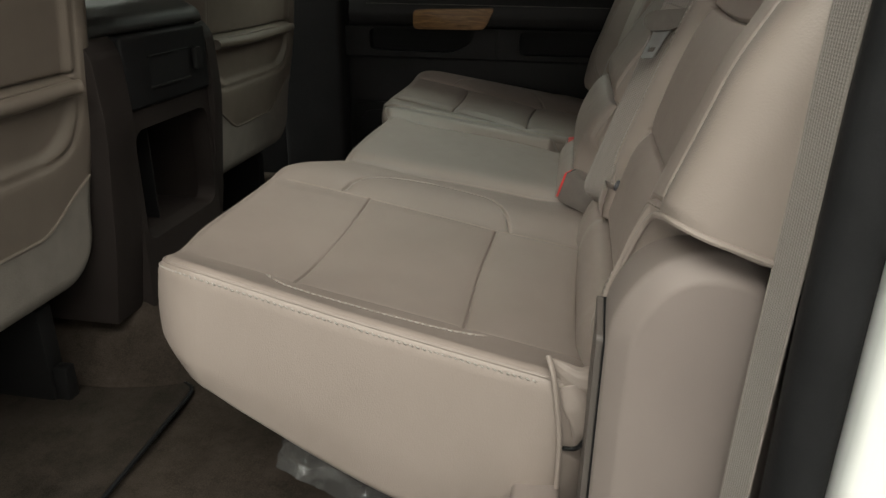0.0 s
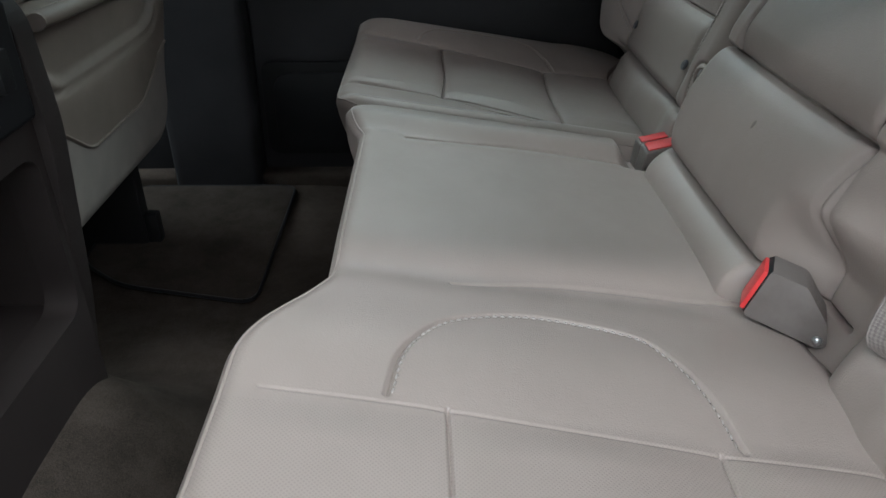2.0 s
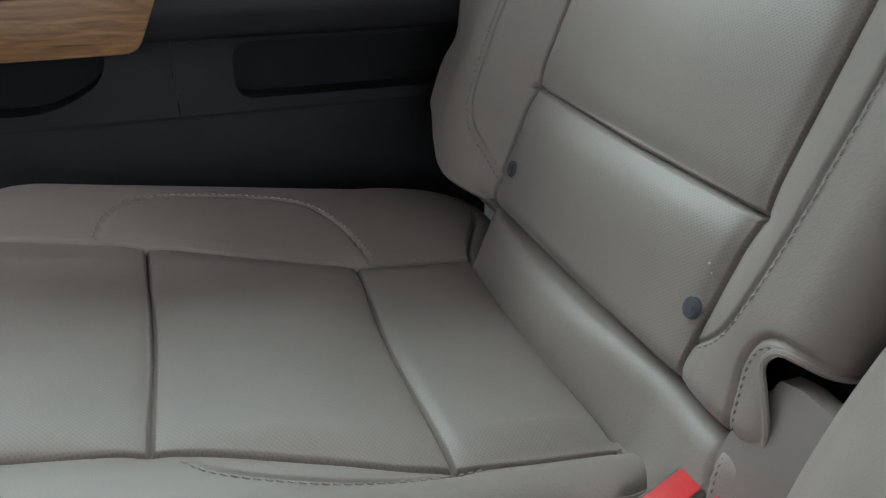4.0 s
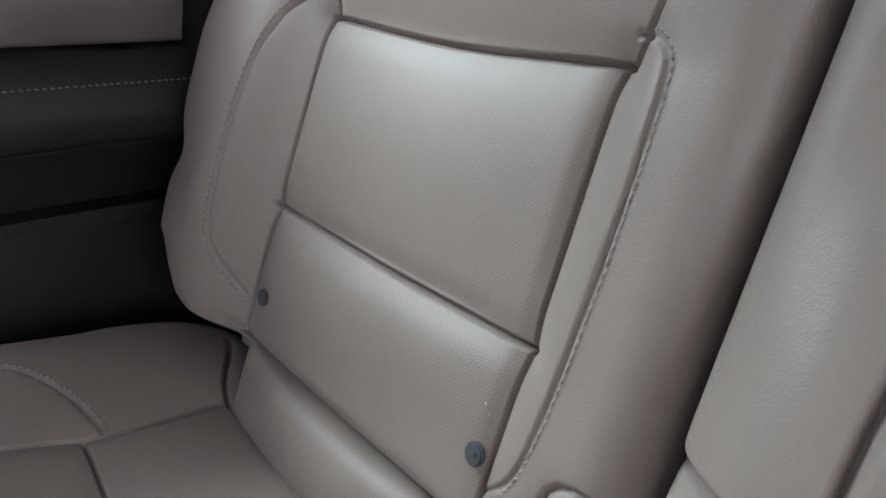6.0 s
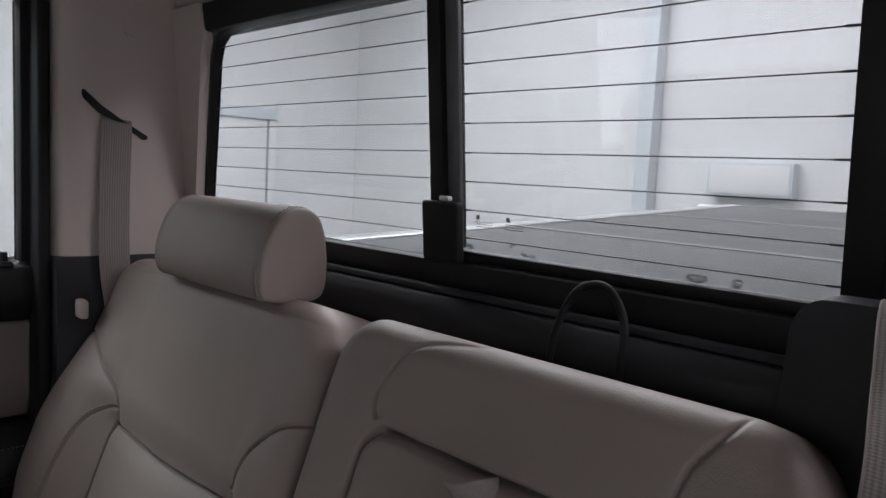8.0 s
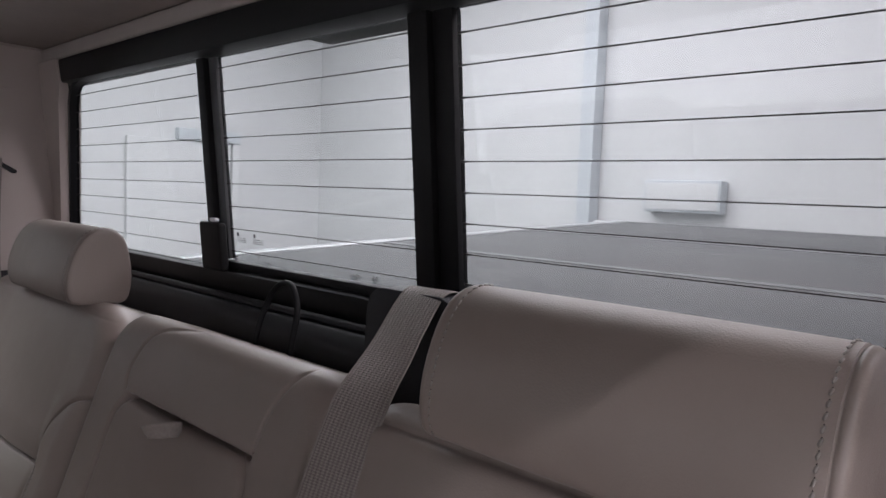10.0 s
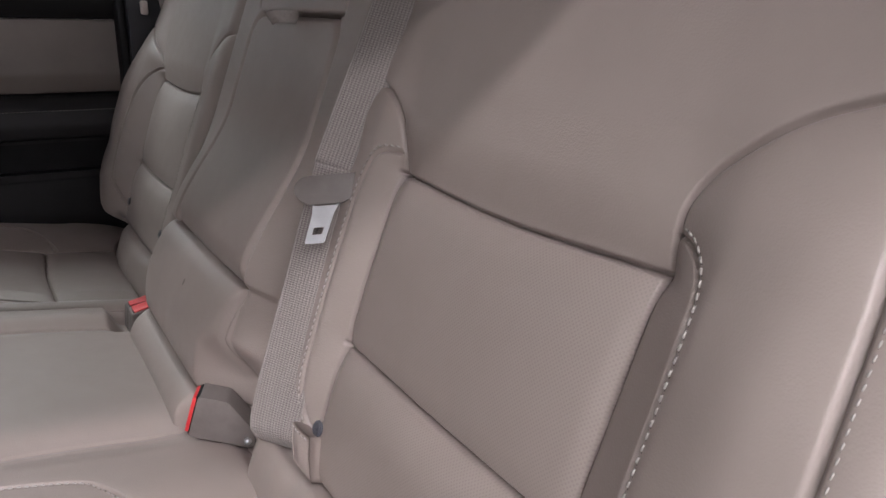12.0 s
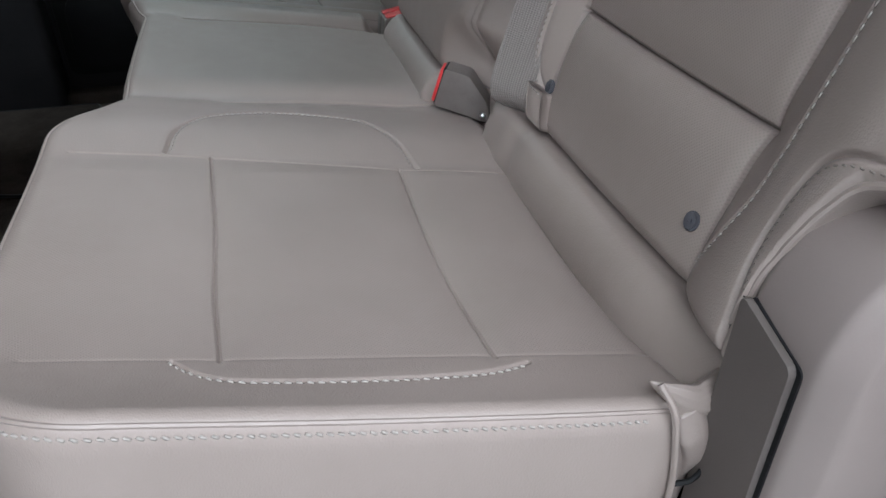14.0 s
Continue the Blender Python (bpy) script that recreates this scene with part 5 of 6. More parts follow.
def gathered(curve, across, sizes, pleats, seed):
    """A soft roll of gathered leather along a curve; sizes: its half width and half thickness along the way."""
    rng = random.Random(seed)
    pts = spline(curve, 0.0015)
    n, m = len(pts), 44
    s = np.linspace(0, 1, n)
    keys = np.linspace(0, 1, len(sizes))
    wide, thick = (np.interp(s, keys, [a[k] for a in sizes]) for k in (0, 1))
    d = np.gradient(pts, axis=0)
    d /= np.linalg.norm(d, axis=1)[:, None]
    a = np.array(across, float) - (d @ np.array(across, float))[:, None] * d
    a /= np.linalg.norm(a, axis=1)[:, None]
    b = np.cross(d, a)
    ang = np.linspace(0, 2 * np.pi, m, endpoint=False)
    phase = rng.random() * 6
    ridge = 1 + 0.055 * np.sin(pleats * ang[None] + 2.5 * s[:, None] + phase) * np.sin(np.pi * np.clip(s, 0.05, 0.95))[:, None]
    ridge = ridge + 0.05 * np.sin(3 * ang[None] + 4 * s[:, None])
    ring = a[:, None] * (wide[:, None] * np.cos(ang)[None] * ridge)[..., None] + b[:, None] * (thick[:, None] * np.sin(ang)[None] * ridge)[..., None]
    verts = (pts[:, None] + ring).reshape(-1, 3)
    faces = [(i * m + j, i * m + (j + 1) % m, (i + 1) * m + (j + 1) % m, (i + 1) * m + j) for i in range(n - 1) for j in range(m)]
    faces += [tuple(range(m - 1, -1, -1)), tuple((n - 1) * m + j for j in range(m))]
    return verts, faces, [(0.0015 * i, 0.0008 * j) for i in range(n) for j in range(m)]


def corner_flap(parent):
    """The gathered leather at the cushion's rear outer corner, with its welt and wire."""
    for curve, sizes, pleats, seed in (([(-0.046, -0.699, 0.365), (-0.032, -0.705, 0.357), (-0.016, -0.707, 0.347), (0.004, -0.702, 0.344), (0.022, -0.695, 0.350)], [(0.001, 0.001), (0.009, 0.006), (0.015, 0.009), (0.017, 0.010), (0.016, 0.009)], 11, 3),
                                      ([(-0.024, -0.712, 0.345), (-0.015, -0.715, 0.322), (-0.011, -0.714, 0.302), (-0.012, -0.710, 0.278)], [(0.010, 0.005), (0.013, 0.008), (0.009, 0.007), (0.003, 0.003)], 5, 4)):
        v, fs, uv = gathered(curve, (0, 0, 1) if pleats > 8 else (1, 0, 0), sizes, pleats, seed)
        mesh_object("corner_fold", v, fs, LEATHER, parent, "gathered leather fold at the corner", uv=uv)
    part("corner_welt", tube(spline([(-0.044, -0.708, 0.370), (-0.038, -0.719, 0.356), (-0.034, -0.7215, 0.335), (-0.028, -0.722, 0.290), (-0.027, -0.722, 0.235)], 0.004), 0.0026, 8), LEATHER, parent)
    part("hook_wire", tube(spline([(-0.024, -0.719, 0.279), (-0.012, -0.722, 0.283), (-0.003, -0.721, 0.296), (0.002, -0.715, 0.315)], 0.003), 0.0022, 8), RUBBER_AND_GAP, parent, "black wire clip")


WIDE = thing("rear_seat", "taupe leather rear bench section with perforated panels and a folded armrest", "seat")
wide_cushion(WIDE)
corner_flap(WIDE)
outboard_back(WIDE, -1, 0.219, 0.815, True)
centre_sh = centre_back(WIDE)
headrest(WIDE, -0.472)
NARROW = thing("rear_seat", "taupe leather single rear seat with perforated panels beside the door", "seat")
narrow_cushion(NARROW)
far_back = outboard_back(NARROW, 1, 0.236, 0.812, False)
headrest(NARROW, 0.490)
for owner, y, d, z in ((WIDE, -0.606, 0.003, 0.421), (WIDE, -0.326, 0.003, 0.421), (NARROW, 0.351, 0.004, 0.427), (NARROW, 0.628, 0.003, 0.422)):
    latch_button(owner, y, d, z)


def mark(parent, shell, y, z, ry, rz, mat, label):
    """A small thin mark that lies on the padded surface."""
    a = np.linspace(0, 2 * np.pi, 13)[:-1]
    rim = shell.place(y + ry * np.cos(a) * (1 + 0.2 * np.sin(3 * a)), z + rz * np.sin(a))
    mid = shell.place(np.array([y]), np.array([z])) + shell.out * 0.0006
    mesh_object("mark", np.vstack([rim + shell.out * 0.0002, mid]), [(i, (i + 1) % 12, 12) for i in range(12)], mat, parent, label)


mark(NARROW, far_back, YC + 0.345, 0.457, 0.0008, 0.0008, SPECK, "tiny pale speck on the leather")
mark(NARROW, far_back, YC + 0.341, 0.452, 0.0005, 0.0005, SPECK, "tiny pale speck on the leather")
mark(WIDE, centre_sh, 0.012, 0.445, 0.0028, 0.0045, SCUFF, "small dark scuff on the leather")


# ---- belts and buckles ----
BUCKLE = mottled("buckle_plastic", (0.122, 0.105, 0.097), (0.150, 0.130, 0.121), 60, 0.42, 0.25, 900)
def belt_tongue(parent, p, along, across, normal):
    """Plastic cross-bar and steel tongue on the strap."""
    a, c, n = Vector(along).normalized(), Vector(across).normalized(), Vector(normal).normalized()
    m = Matrix(((c.x, a.x, n.x, p[0]), (c.y, a.y, n.y, p[1]), (c.z, a.z, n.z, p[2]), (0, 0, 0, 1)))

    def put(bm):
        bmesh.ops.transform(bm, matrix=m, verts=bm.verts)
        return bm
    grip = round_poly([(-0.037, 0.008), (-0.031, 0.017), (0.031, 0.017), (0.037, 0.008), (0.031, -0.004), (0.017, -0.013), (-0.017, -0.013), (-0.031, -0.004)], 0.006, 4)
    t = part("tongue_grip", put(prism(grip, -0.004, 0.007, 2, 0.002)), BUCKLE, parent, "beige plastic tongue grip")
    outer = round_poly([(-0.014, -0.008), (-0.011, -0.014), (0.011, -0.014), (0.014, -0.008), (0.0105, -0.022), (0.0095, -0.052), (-0.0095, -0.052), (-0.0105, -0.022)], 0.0025, 3)
    bm = bmesh.new()
    ov = [[bm.verts.new((x, y, z)) for x, y in outer] for z in (0.0005, 0.0030)]
    hole = [(-0.005, -0.036), (0.005, -0.036), (0.005, -0.043), (-0.005, -0.043)]
    hv = [[bm.verts.new((x, y, z)) for x, y in hole] for z in (0.0005, 0.0030)]
    k = len(outer)
    for i in range(k):
        bm.faces.new((ov[0][i], ov[0][(i + 1) % k], ov[1][(i + 1) % k], ov[1][i]))
    for i in range(4):
        bm.faces.new((hv[0][i], hv[1][i], hv[1][(i + 1) % 4], hv[0][(i + 1) % 4]))
    for lay in (0, 1):
        edges = []
        for ring in (ov[lay], hv[lay]):
            for i in range(len(ring)):
                e = bm.edges.get((ring[i], ring[(i + 1) % len(ring)]))
                edges.append(e)
        bmesh.ops.triangle_fill(bm, use_beauty=True, edges=edges)
    part("tongue", put(bm), CHROME, parent, "steel belt tongue")


CB = thing("seat_belt", "taupe woven middle seat belt hanging over the backrest", "seat belt", "rear seat belts")
path = spline([(0.300, -0.226, 0.925), (0.292, -0.228, 0.944), (0.272, -0.231, 0.948), (0.255, -0.234, 0.938), (0.215, -0.244, 0.90), (0.172, -0.253, 0.856), (0.128, -0.252, 0.75), (0.086, -0.250, 0.648)], 0.006)
turns = np.array([(0.12, -0.99, 0.0), (0.15, -0.98, 0.0), (0.47, -0.88, -0.08), (0.6, -0.8, 0.0), (0.74, -0.67, 0.1)])
sw = np.linspace(0, 1, len(path))
ribbon("strap", path, np.stack([np.interp(sw, [0, 0.25, 0.42, 0.7, 1.0], turns[:, k]) for k in range(3)], -1), 0.047, 0.0016, BELT, CB)
low = spline([(0.087, -0.252, 0.650), (0.056, -0.258, 0.56), (0.025, -0.266, 0.47), (0.010, -0.272, 0.43), (0.0005, -0.278, 0.400), (0.008, -0.280, 0.386), (0.024, -0.281, 0.374)], 0.006)
run = np.linspace(0, 1, len(low))
ribbon("lower_strap", low, np.stack([np.interp(run, [0, 0.5, 1.0], v) for v in ((0.74, 0.60, 0.38), (-0.67, -0.79, -0.92), (0.1, 0.1, 0.08))], -1), np.interp(run, [0, 0.4, 0.8, 1.0], [0.047, 0.050, 0.062, 0.062]), 0.0016, BELT, CB)
belt_tongue(CB, (0.076, -0.2575, 0.629), (0.42, 0.22, 0.87), (0.80, -0.58, 0.12), (-0.50, -0.80, 0.30))
# the leather tab that holds the strap at its foot
top, foot = np.array([(0.014, -0.301, 0.421), (0.018, -0.334, 0.419)]), np.array([(0.007, -0.318, 0.388), (0.011, -0.350, 0.384)])
a, b = np.meshgrid(np.linspace(0, 1, 9), np.linspace(0, 1, 11), indexing="ij")
sheet = (top[0] * (1 - a[..., None]) + top[1] * a[..., None]) * (1 - b[..., None]) + (foot[0] * (1 - a[..., None]) + foot[1] * a[..., None]) * b[..., None]
face = sheet + np.array(BACK_OUT) * (0.0008 + 0.004 * np.sqrt(np.sin(np.pi * np.clip(b, 0.03, 1))) * np.sin(np.pi * np.clip(a, 0.12, 0.88)))[..., None]
verts = np.concatenate([face.reshape(-1, 3), (sheet - np.array(BACK_OUT) * 0.012).reshape(-1, 3)])
quads = [(i * 11 + j, (i + 1) * 11 + j, (i + 1) * 11 + j + 1, i * 11 + j + 1) for i in range(8) for j in range(10)]
loop = [i * 11 for i in range(9)] + [88 + j for j in range(1, 11)] + [i * 11 + 10 for i in range(7, -1, -1)] + [j for j in range(9, 0, -1)]
quads += [(p, q, q + 99, p + 99) for p, q in zip(loop, loop[1:] + loop[:1])]
holder = mesh_object("stitched_tab", verts, quads, LEATHER, CB, "folded leather tab", uv=[(p[1], p[2]) for p in verts])
stitches(face[:, 1] + np.array(BACK_OUT) * 0.0006, np.broadcast_to(np.array(BACK_OUT), (9, 3)), holder, THREAD, 0.0058, 0.0042, 0.0008)
guide = round_poly([(-0.150, 0.80), (-0.157, 0.93), (-0.170, 0.945), (-0.262, 0.945), (-0.285, 0.925), (-0.30, 0.80)], 0.012, 4)
part("belt_guide", prism(guide, 0.262, 0.302, 0, 0.006, 3), LEDGE, CB, "black textured plastic belt guide")


def buckle(parent, p, yaw, pitch):
    """A stalk buckle with a red release button."""
    m = pose(*p, 0, pitch, yaw)

    def put(bm):
        bmesh.ops.transform(bm, matrix=m, verts=bm.verts)
        return bm
    side = round_poly([(-0.070, -0.001), (-0.070, 0.050), (-0.038, 0.051), (-0.006, 0.026), (0.005, 0.006), (0.0, 0.0)], 0.004, 3)
    body = part("body", put(prism(side, -0.0165, 0.0165, 1, 0.003, 2)), BUCKLE, parent, "grey-beige plastic buckle body")
    part("release_button", put(rbox((-0.0755, -0.0140, 0.002), (-0.066, 0.0140, 0.047), 0.0025, 2)), RED, parent, "red release button")
    part("button_frame", put(rbox((-0.0718, -0.0155, -0.0005), (-0.066, 0.0155, 0.0495), 0.002, 1)), BLACK, parent)
    rv = bmesh.new()
    bmesh.ops.create_uvsphere(rv, u_segments=14, v_segments=8, radius=0.0045)
    bmesh.ops.translate(rv, verts=rv.verts, vec=(-0.005, -0.0165, 0.008))
    part("rivet", put(rv), CHROME, parent, "steel rivet")
    return body


B1 = thing("belt_buckle", "grey-beige seat belt buckle with red button on the cushion", "belt buckle", "belt buckles")
buckle(B1, (0.0156, -0.1535, 0.3171), -25, 17)


def twin_buckle(y0, y1, x0, x1, top, label):
    """An upright buckle with the red button on its upper face."""
    th = thing("belt_buckle", label, "belt buckle", "belt buckles")
    lean = lambda v: Vector((v.x + 0.10 * (v.z - top), v.y + 0.27 * (v.x - x0) - 0.05 * (v.z - top), v.z + 0.10 * (v.x - x0)))
    part("body", rbox((x0, y0, top - 0.085), (x1, y1, top), 0.004, 3, lean), BUCKLE, th, "grey-beige plastic buckle body")
    part("button_frame", rbox((x0 + 0.003, y0 + 0.003, top - 0.002), (x1 - 0.003, y1 - 0.003, top + 0.0006), 0.001, 1, lean), BLACK, th)
    part("release_button", rbox((x0 + 0.004, y0 + 0.0035, top - 0.004), (x1 - 0.008, y1 - 0.0035, top + 0.0022), 0.002, 2, lean), RED, th, "red release button")
    return th


twin_buckle(0.226, 0.259, -0.046, 0.028, 0.344, "grey-beige seat belt buckle with red button beside another")
twin_buckle(0.262, 0.288, -0.046, 0.010, 0.342, "grey-beige seat belt buckle with red button tucked behind another")

FB = thing("seat_belt", "taupe woven seat belt hanging from the far pillar slot", "seat belt", "rear seat belts")
ribbon("strap", spline([(0.176, 0.8035, 1.074), (0.174, 0.797, 1.05), (0.170, 0.793, 0.95), (0.170, 0.790, 0.86), (0.178, 0.788, 0.79), (0.195, 0.786, 0.70)], 0.008), (1.0, 0.06, 0.0), 0.046, 0.0016, BELT, FB)
NB = thing("seat_belt", "taupe woven seat belt along the open doorway", "seat belt", "rear seat belts")
ribbon("strap", spline([(0.172, -0.80, 1.078), (0.145, -0.812, 0.95), (0.112, -0.826, 0.72), (0.106, -0.828, 0.55), (0.100, -0.83, 0.35), (0.096, -0.83, 0.05)], 0.008), (0.10, -1.0, 0.0), 0.046, 0.0016, BELT, NB)

# pull strap of the armrest
PT = new("pull_strap")
PT.parent = WIDE
# lighter edge colour here carries the light falling on the tab
ribbon("strap", spline([(0.152, 0.001, 0.784), (0.138, 0.003, 0.785), (0.127, 0.008, 0.785), (0.122, 0.017, 0.783), (0.123, 0.022, 0.781)], 0.002), (-0.45, 0.15, 0.88), 0.016, 0.0026, SELVEDGE, PT, "woven pull tab, lightened in colour for the light it catches", ridges=2)

# loop of black cable behind the seat
LOOP = thing("cable_loop", "black rubber cord loop standing behind the backrest", "cable")
part("cord", tube(spline([(0.258, 0.040, 0.80), (0.262, 0.041, 0.86), (0.272, 0.038, 0.897), (0.279, 0.027, 0.920), (0.282, 0.009, 0.927), (0.279, -0.009, 0.920), (0.273, -0.024, 0.897), (0.263, -0.028, 0.86), (0.258, -0.025, 0.80)], 0.006), 0.0036, 10), RUBBER_AND_GAP, LOOP)

HC = thing("hinge_cover", "beige plastic hinge cover between the two seat backs", "hinge cover")
tilt = lambda v: Vector((v.x + 0.36 * (v.z - 0.42), v.y, v.z))
part("cover", prism(round_poly([(0.222, 0.30), (0.226, 0.405), (0.231, 0.430), (0.255, 0.431), (0.271, 0.428), (0.273, 0.416), (0.281, 0.412), (0.285, 0.30)], 0.003, 3), 0.026, 0.040, 0, 0.002, place=tilt), TRIM, HC)
# black sheet added so the gap between the backs reads as shaded
part("recess", rbox((0.062, 0.15, 0.28), (0.075, 0.36, 0.56), 0.004, 2, tilt), RUBBER_AND_GAP, HC, "black sheet standing in for shade in the hinge gap")

# ---- beige side trim beside the near seat ----
# cover plate's colour is lowered to carry the shade on its front face
PLATE_SHADED = mottled("shaded_cover_plate", (0.085, 0.071, 0.066), (0.098, 0.083, 0.077), 8, 0.55, 0.4, 600, bump_dist=0.0006)
ST2 = thing("seat_side_trim", "beige moulded plastic trim beside the near seat", "side trim")
outline = [(0.0, 0.004), (0.0, 0.20), (0.0, 0.39), (0.000, 0.443), (0.013, 0.474), (0.032, 0.497), (0.058, 0.509), (0.088, 0.509), (0.118, 0.494), (0.140, 0.455), (0.146, 0.39), (0.146, 0.004)]
shell = prism(round_poly(outline, [0, 0, 0.03, 0.02, 0.02, 0.02, 0.02, 0.02, 0.02, 0.02, 0, 0], 6), -0.792, -0.700, 1)
rim_edges = [e for e in shell.edges if len(e.link_faces) == 2 and e.calc_face_angle() > 1.2]
bmesh.ops.bevel(shell, geom=rim_edges, offset=0.017, segments=1, affect="EDGES", profile=0.5)
rim_edges = [e for e in shell.edges if len(e.link_faces) == 2 and e.calc_face_angle() > 0.5]
bmesh.ops.bevel(shell, geom=rim_edges, offset=0.0035, segments=3, affect="EDGES", profile=0.5)
part("shell", shell, TRIM, ST2)
part("lining", prism(round_poly([(0.035, 0.2), (0.035, 0.41), (0.048, 0.465), (0.068, 0.503), (0.098, 0.516), (0.135, 0.492), (0.140, 0.2)], 0.012, 3), -0.718, -0.690, 1, 0.004), LEATHER, ST2, "taupe leather lining between trim and backrest")
part("front_cover", prism(round_poly([(-0.767, 0.05), (-0.765, 0.424), (-0.714, 0.440), (-0.708, 0.05)], [0.002, 0.006, 0.006, 0.002], 4), -0.0068, -0.0014, 0, 0.0040, 4), PLATE_SHADED, ST2, "separate upright taupe cover plate, its shade put into the colour")
# black sheet peeking out past the plate draws its gap's shade
part("gap_shade", prism(round_poly([(-0.7705, 0.05), (-0.7685, 0.424), (-0.715, 0.440), (-0.709, 0.05)], 0.006, 4), -0.0013, 0.0012, 0), RUBBER_AND_GAP, ST2, "black edge drawn as the shaded gap round the cover")
part("foot", rbox((-0.07, -0.79, 0.0), (-0.023, -0.66, 0.235), 0.01, 3), TRIM, ST2)

# ---- front seats seen from behind ----
def front_seat(name_label, y0, y1, x, lean):
    th = thing("front_seat", name_label, "car seat", "front seats")

    def base(y, z):
        return np.stack([x + lean * (z - 0.6) + 0 * y, y, z], -1)
    mid = 0.5 * (y0 + y1)

    def feat(y, z):
        r = 0.10
        sx = np.clip((np.abs(y - mid) - (0.5 * (y1 - y0) - 0.055 - r)) / r, 0, 1)
        sz = np.clip((0.42 + r - z) / r, 0, 1)
        d = np.hypot(sx, sz)
        return -0.012 * sstep(1.0 - d, 0.0, 0.22) + 0.012 * sstep(z, 0.50, 0.535) * sstep(0.538 - z, 0, 0.003) * (d < 0.9)

    def warp(y, z):
        k = 1 - 0.12 * sstep(0.50 - z, 0.0, 0.18)
        return mid + (y - mid) * k, z
    sh = Shell(y0, y1, 0.205, 1.05, 0.09, 0.04, 0.15, base, (1.0, 0, -lean), 0.005, warp, feat, fine_v=((0.520, 0.545),))
    sh.seam([(y0 + 0.055, 0.9), (y0 + 0.055, 0.56), (y0 + 0.065, 0.46), (y0 + 0.11, 0.425), (mid, 0.42), (y1 - 0.11, 0.425), (y1 - 0.065, 0.46), (y1 - 0.055, 0.56), (y1 - 0.055, 0.9)], 0.004, 0.006, 0.005, 0.016)
    sh.seam([(y0 + 0.06, 0.541), (mid, 0.539), (y1 - 0.06, 0.541)], 0.006, 0.006, 0.002, 0.014)

    def skirt(y):
        return 0.322 + 0.07 * sstep(np.abs(y - mid), 0.10, 0.26)

    def panels(y, z):
        k = np.where(z < skirt(y), 1, 0)
        ins = (np.abs(y - mid) < 0.5 * (y1 - y0) - 0.06) & (z > 0.43)
        return np.where(ins & (z < 0.54), 2, np.where(ins, 3, k))
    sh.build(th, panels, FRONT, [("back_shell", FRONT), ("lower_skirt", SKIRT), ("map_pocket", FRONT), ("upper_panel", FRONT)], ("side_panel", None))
    py = np.linspace(y0 + 0.066, y1 - 0.066, 60)
    band = sh.place(py, 0.530 - 0.010 * np.cos((py - mid) / (y1 - y0) * 3.0)) + np.array([0.006, 0, 0])
    part("pocket_band", tube(band, 0.011, 12), FRONT, th, "padded rolled edge of the map pocket")
    wy = np.linspace(y0 + 0.03, y1 - 0.03, 90)
    part("skirt_welt", tube(sh.place(wy, skirt(wy)), 0.003, 6), FRONT, th)
    part("seat_base", rbox((x - 0.55, y0 + 0.03, 0.18), (x - 0.13, y1 - 0.03, 0.40), 0.04, 3), DARK, th)
    for yy in (y0 + 0.09, y1 - 0.13):
        part("rail", rbox((x - 0.55, yy, 0.004), (x - 0.10, yy + 0.035, 0.18), 0.004, 2), DARK, th, "black steel seat rail")
        part("bracket", rbox((x - 0.10, yy + 0.005, 0.012), (x - 0.075, yy + 0.03, 0.075), 0.004, 2), DARK, th, "black steel foot bracket")
    return th


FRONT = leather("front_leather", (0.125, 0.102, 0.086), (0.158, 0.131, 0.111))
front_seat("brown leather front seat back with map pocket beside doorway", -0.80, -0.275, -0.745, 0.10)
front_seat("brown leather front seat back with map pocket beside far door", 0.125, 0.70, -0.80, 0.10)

# ---- centre console ----
CON = thing("centre_console", "dark brown console rear with storage cubby and socket panel", "console")
yl, yr, xf = -0.285, 0.062, -0.74
prof = round_poly([(xf - 0.62, 0.12), (xf - 0.62, 0.60), (xf - 0.05, 0.607), (xf + 0.0, 0.575), (xf + 0.008, 0.45), (xf - 0.012, 0.24), (xf - 0.03, 0.12)], [0, 0.02, 0.04, 0.03, 0.03, 0.02, 0], 5)
part("left_side", prism(prof, yl - 0.03, yl + 0.045, 1, 0.012, 3), COCOA, CON)
part("right_side", prism(prof, yr - 0.028, yr + 0.006, 1, 0.01, 3), COCOA, CON)
part("lid", prism(round_poly([(xf - 0.60, 0.585), (xf - 0.60, 0.622), (xf - 0.06, 0.628), (xf - 0.02, 0.61), (xf - 0.012, 0.585)], 0.012, 4), yl, yr - 0.004, 1, 0.008, 3), LIDSKIN, CON, "black padded console lid")
part("base", rbox((xf - 0.60, yl + 0.046, 0.12), (xf - 0.045, yr - 0.029, 0.236), 0.004, 2), COCOA, CON)
fa, fb = yl + 0.0455, yr - 0.0285
part("front_frame", holed([(fa, 0.12), (fb, 0.12), (fb, 0.466), (fa, 0.466)], round_poly([(fa + 0.014, 0.238), (fb - 0.012, 0.238), (fb - 0.012, 0.432), (fa + 0.014, 0.432)], 0.03, 6), xf - 0.044, xf - 0.006, 0), COCOA, CON, "brown frame round the open cubby")
part("cubby_back", rbox((xf - 0.60, yl + 0.046, 0.237), (xf - 0.16, yr - 0.029, 0.584), 0.0), DARK, CON)
part("bridge", rbox((xf - 0.159, yl + 0.046, 0.434), (xf - 0.0445, yr - 0.029, 0.466), 0.004, 2), COCOA, CON)
pn = part("socket_panel", rbox((xf - 0.159, yl + 0.046, 0.467), (xf + 0.002, yr - 0.029, 0.584), 0.006, 3), BLACK, CON, "black socket panel")
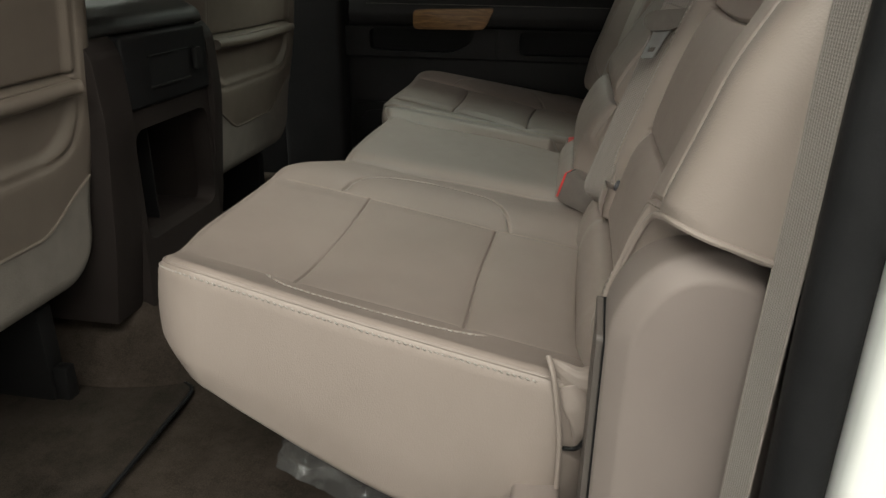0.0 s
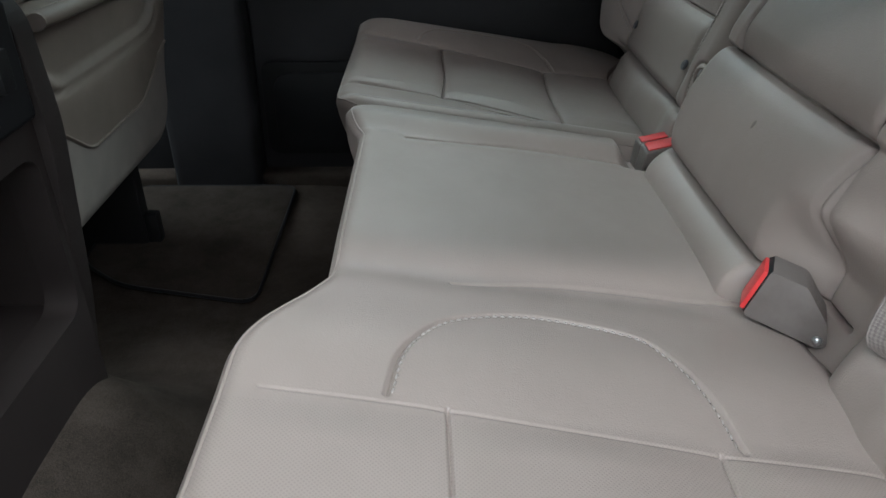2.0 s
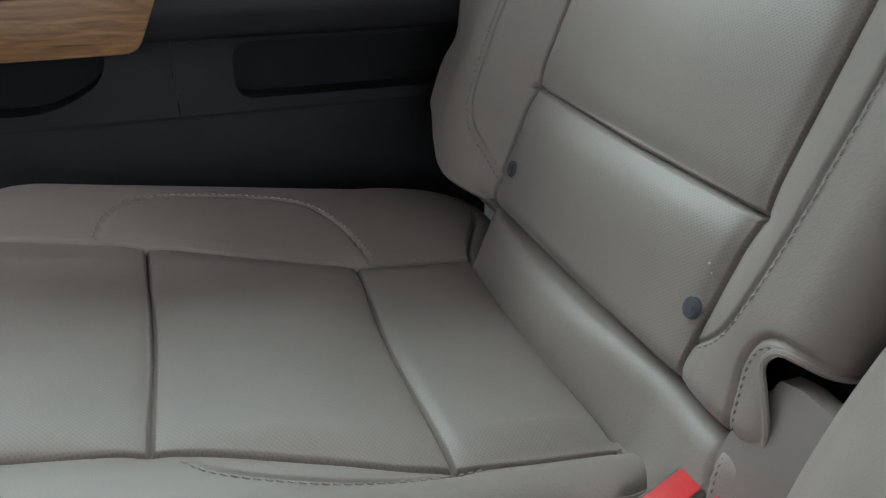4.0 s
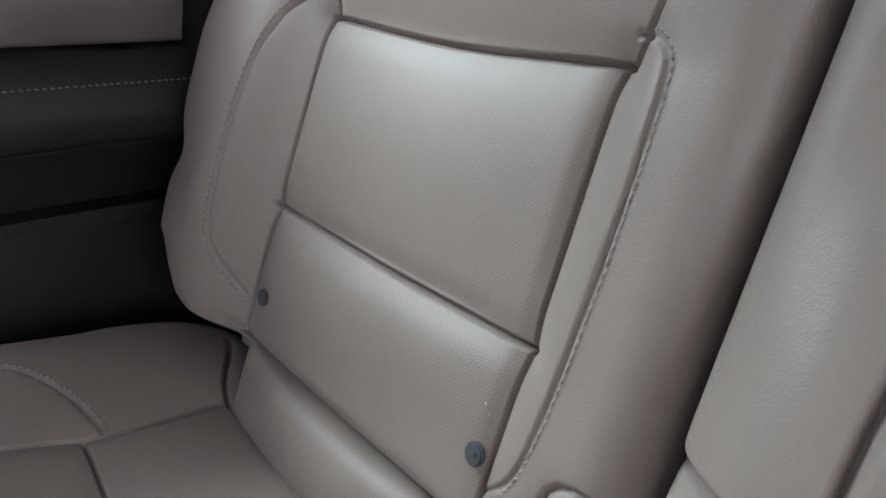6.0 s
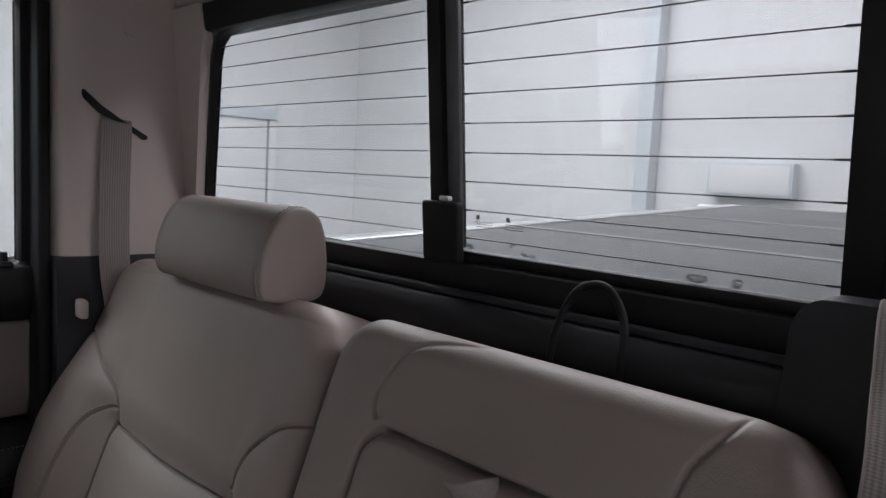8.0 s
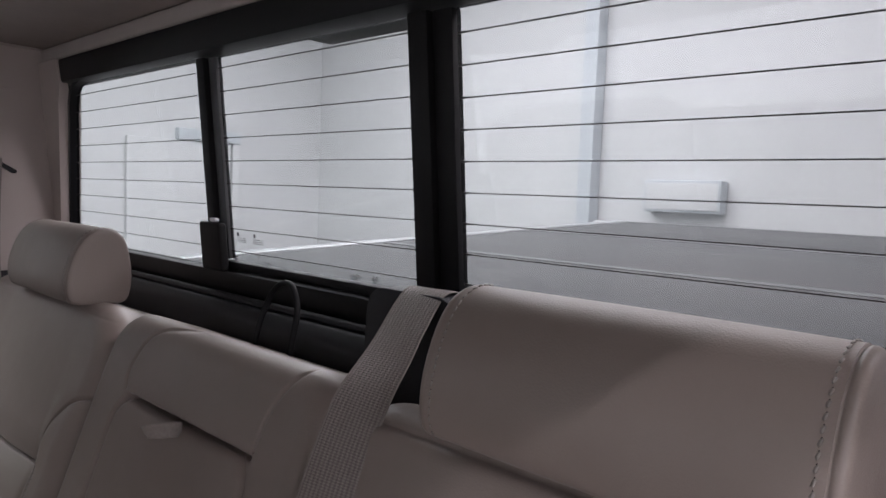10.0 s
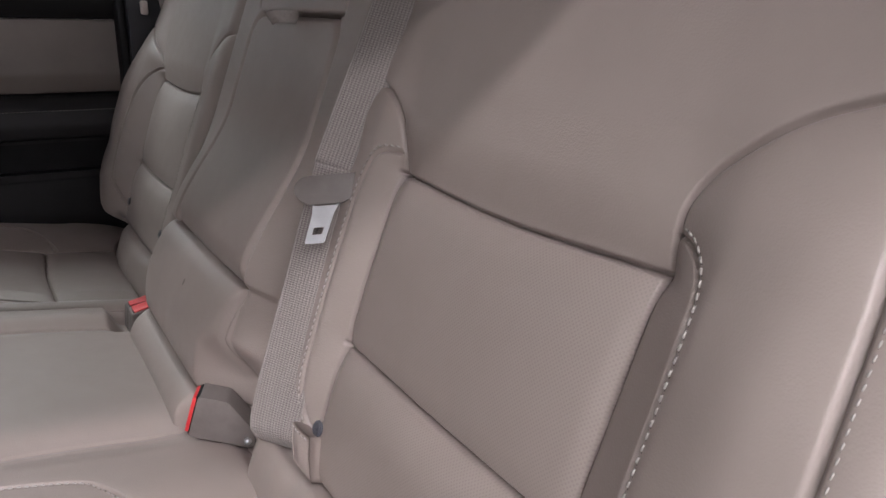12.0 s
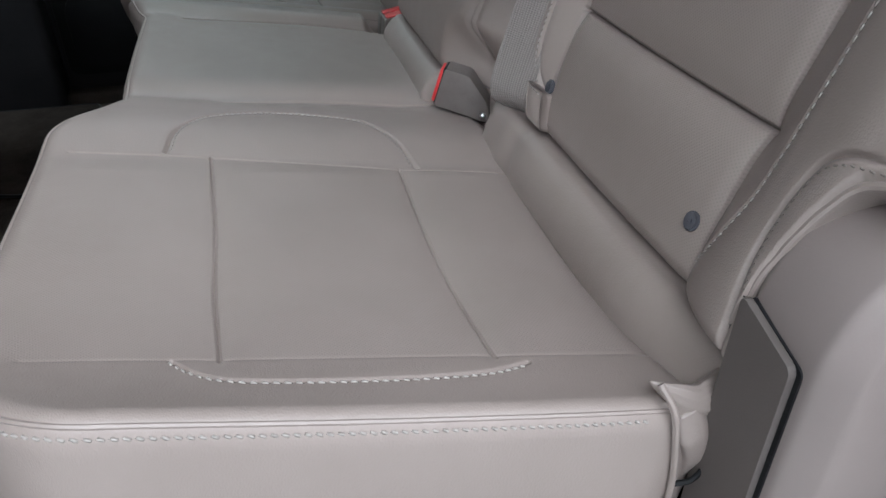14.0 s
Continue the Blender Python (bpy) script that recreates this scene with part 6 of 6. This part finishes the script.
part("bay", rbox((xf + 0.0015, -0.168, 0.499), (xf + 0.003, -0.045, 0.545), 0.0), RUBBER_AND_GAP, pn)
part("bay_rim", join(rbox((xf + 0.002, -0.172, 0.494), (xf + 0.006, -0.040, 0.4985), 0.001, 1), rbox((xf + 0.002, -0.172, 0.546), (xf + 0.005, -0.040, 0.549), 0.001, 1)), DARK, pn)
part("hook", rbox((xf + 0.002, -0.028, 0.508), (xf + 0.014, -0.006, 0.548), 0.004, 2), DARK, pn, "small black hinged cover")
part("cubby_divider", rbox((xf - 0.155, -0.105, 0.237), (xf - 0.06, -0.101, 0.427), 0.001, 1), DARK, CON)

# ---- floor mats, wrapper under the seat ----
def floor_mat(label, outline, z, ridge):
    th = thing("floor_mat", label, "floor mat", "floor mats")
    part("carpet_sheet", prism(round_poly(outline, 0.04, 5), z, z + 0.009, 2, 0.003, 2), MAT, th)
    loop = np.array(round_poly(outline, 0.04, 6))
    loop = np.vstack([loop, loop[:1]])
    pts = np.column_stack([loop, np.full(len(loop), z + 0.007)])
    part("bound_edge", tube(pts, 0.0035, 8), BLACK, th, "dark bound edge")
    return th


floor_mat("dark brown carpet mat in the far footwell", [(-0.645, 0.36), (-0.90, 0.42), (-1.0, 0.50), (-1.02, 0.84), (-0.65, 0.84)], 0.006, 0)
floor_mat("dark brown carpet mat in the near footwell", [(-0.64, -0.31), (-0.92, -0.31), (-1.02, -0.42), (-1.02, -0.84), (-0.62, -0.84)], 0.008, 0)

bag = thing("plastic_wrapper", "crumpled clear plastic wrapper on the carpet under the seat", "wrapper")
n, m = 40, 18
vs, fs = [], []
for i in range(n):
    for j in range(m):
        a, b = i / (n - 1), j / (m - 1)
        z = 0.012 + 0.020 * math.sin(math.pi * b) + 0.020 * abs(noise.noise(Vector((a * 3, b * 5, 1.3)))) + 0.007 * abs(noise.noise(Vector((a * 12, b * 14, 4.0))))
        vs.append((-0.425 + 0.25 * a + 0.012 * noise.noise(Vector((a * 7, b * 7, 9))), -0.49 - 0.035 * math.sin(math.pi * a) * (1 - b) + 0.10 * b - 0.03 * a + 0.012 * noise.noise(Vector((a * 6, b * 8, 3))), max(z, 0.012)))
for i in range(n - 1):
    for j in range(m - 1):
        fs.append((i * m + j, (i + 1) * m + j, (i + 1) * m + j + 1, i * m + j + 1))
mesh_object("film", vs, fs, WRAP, bag)
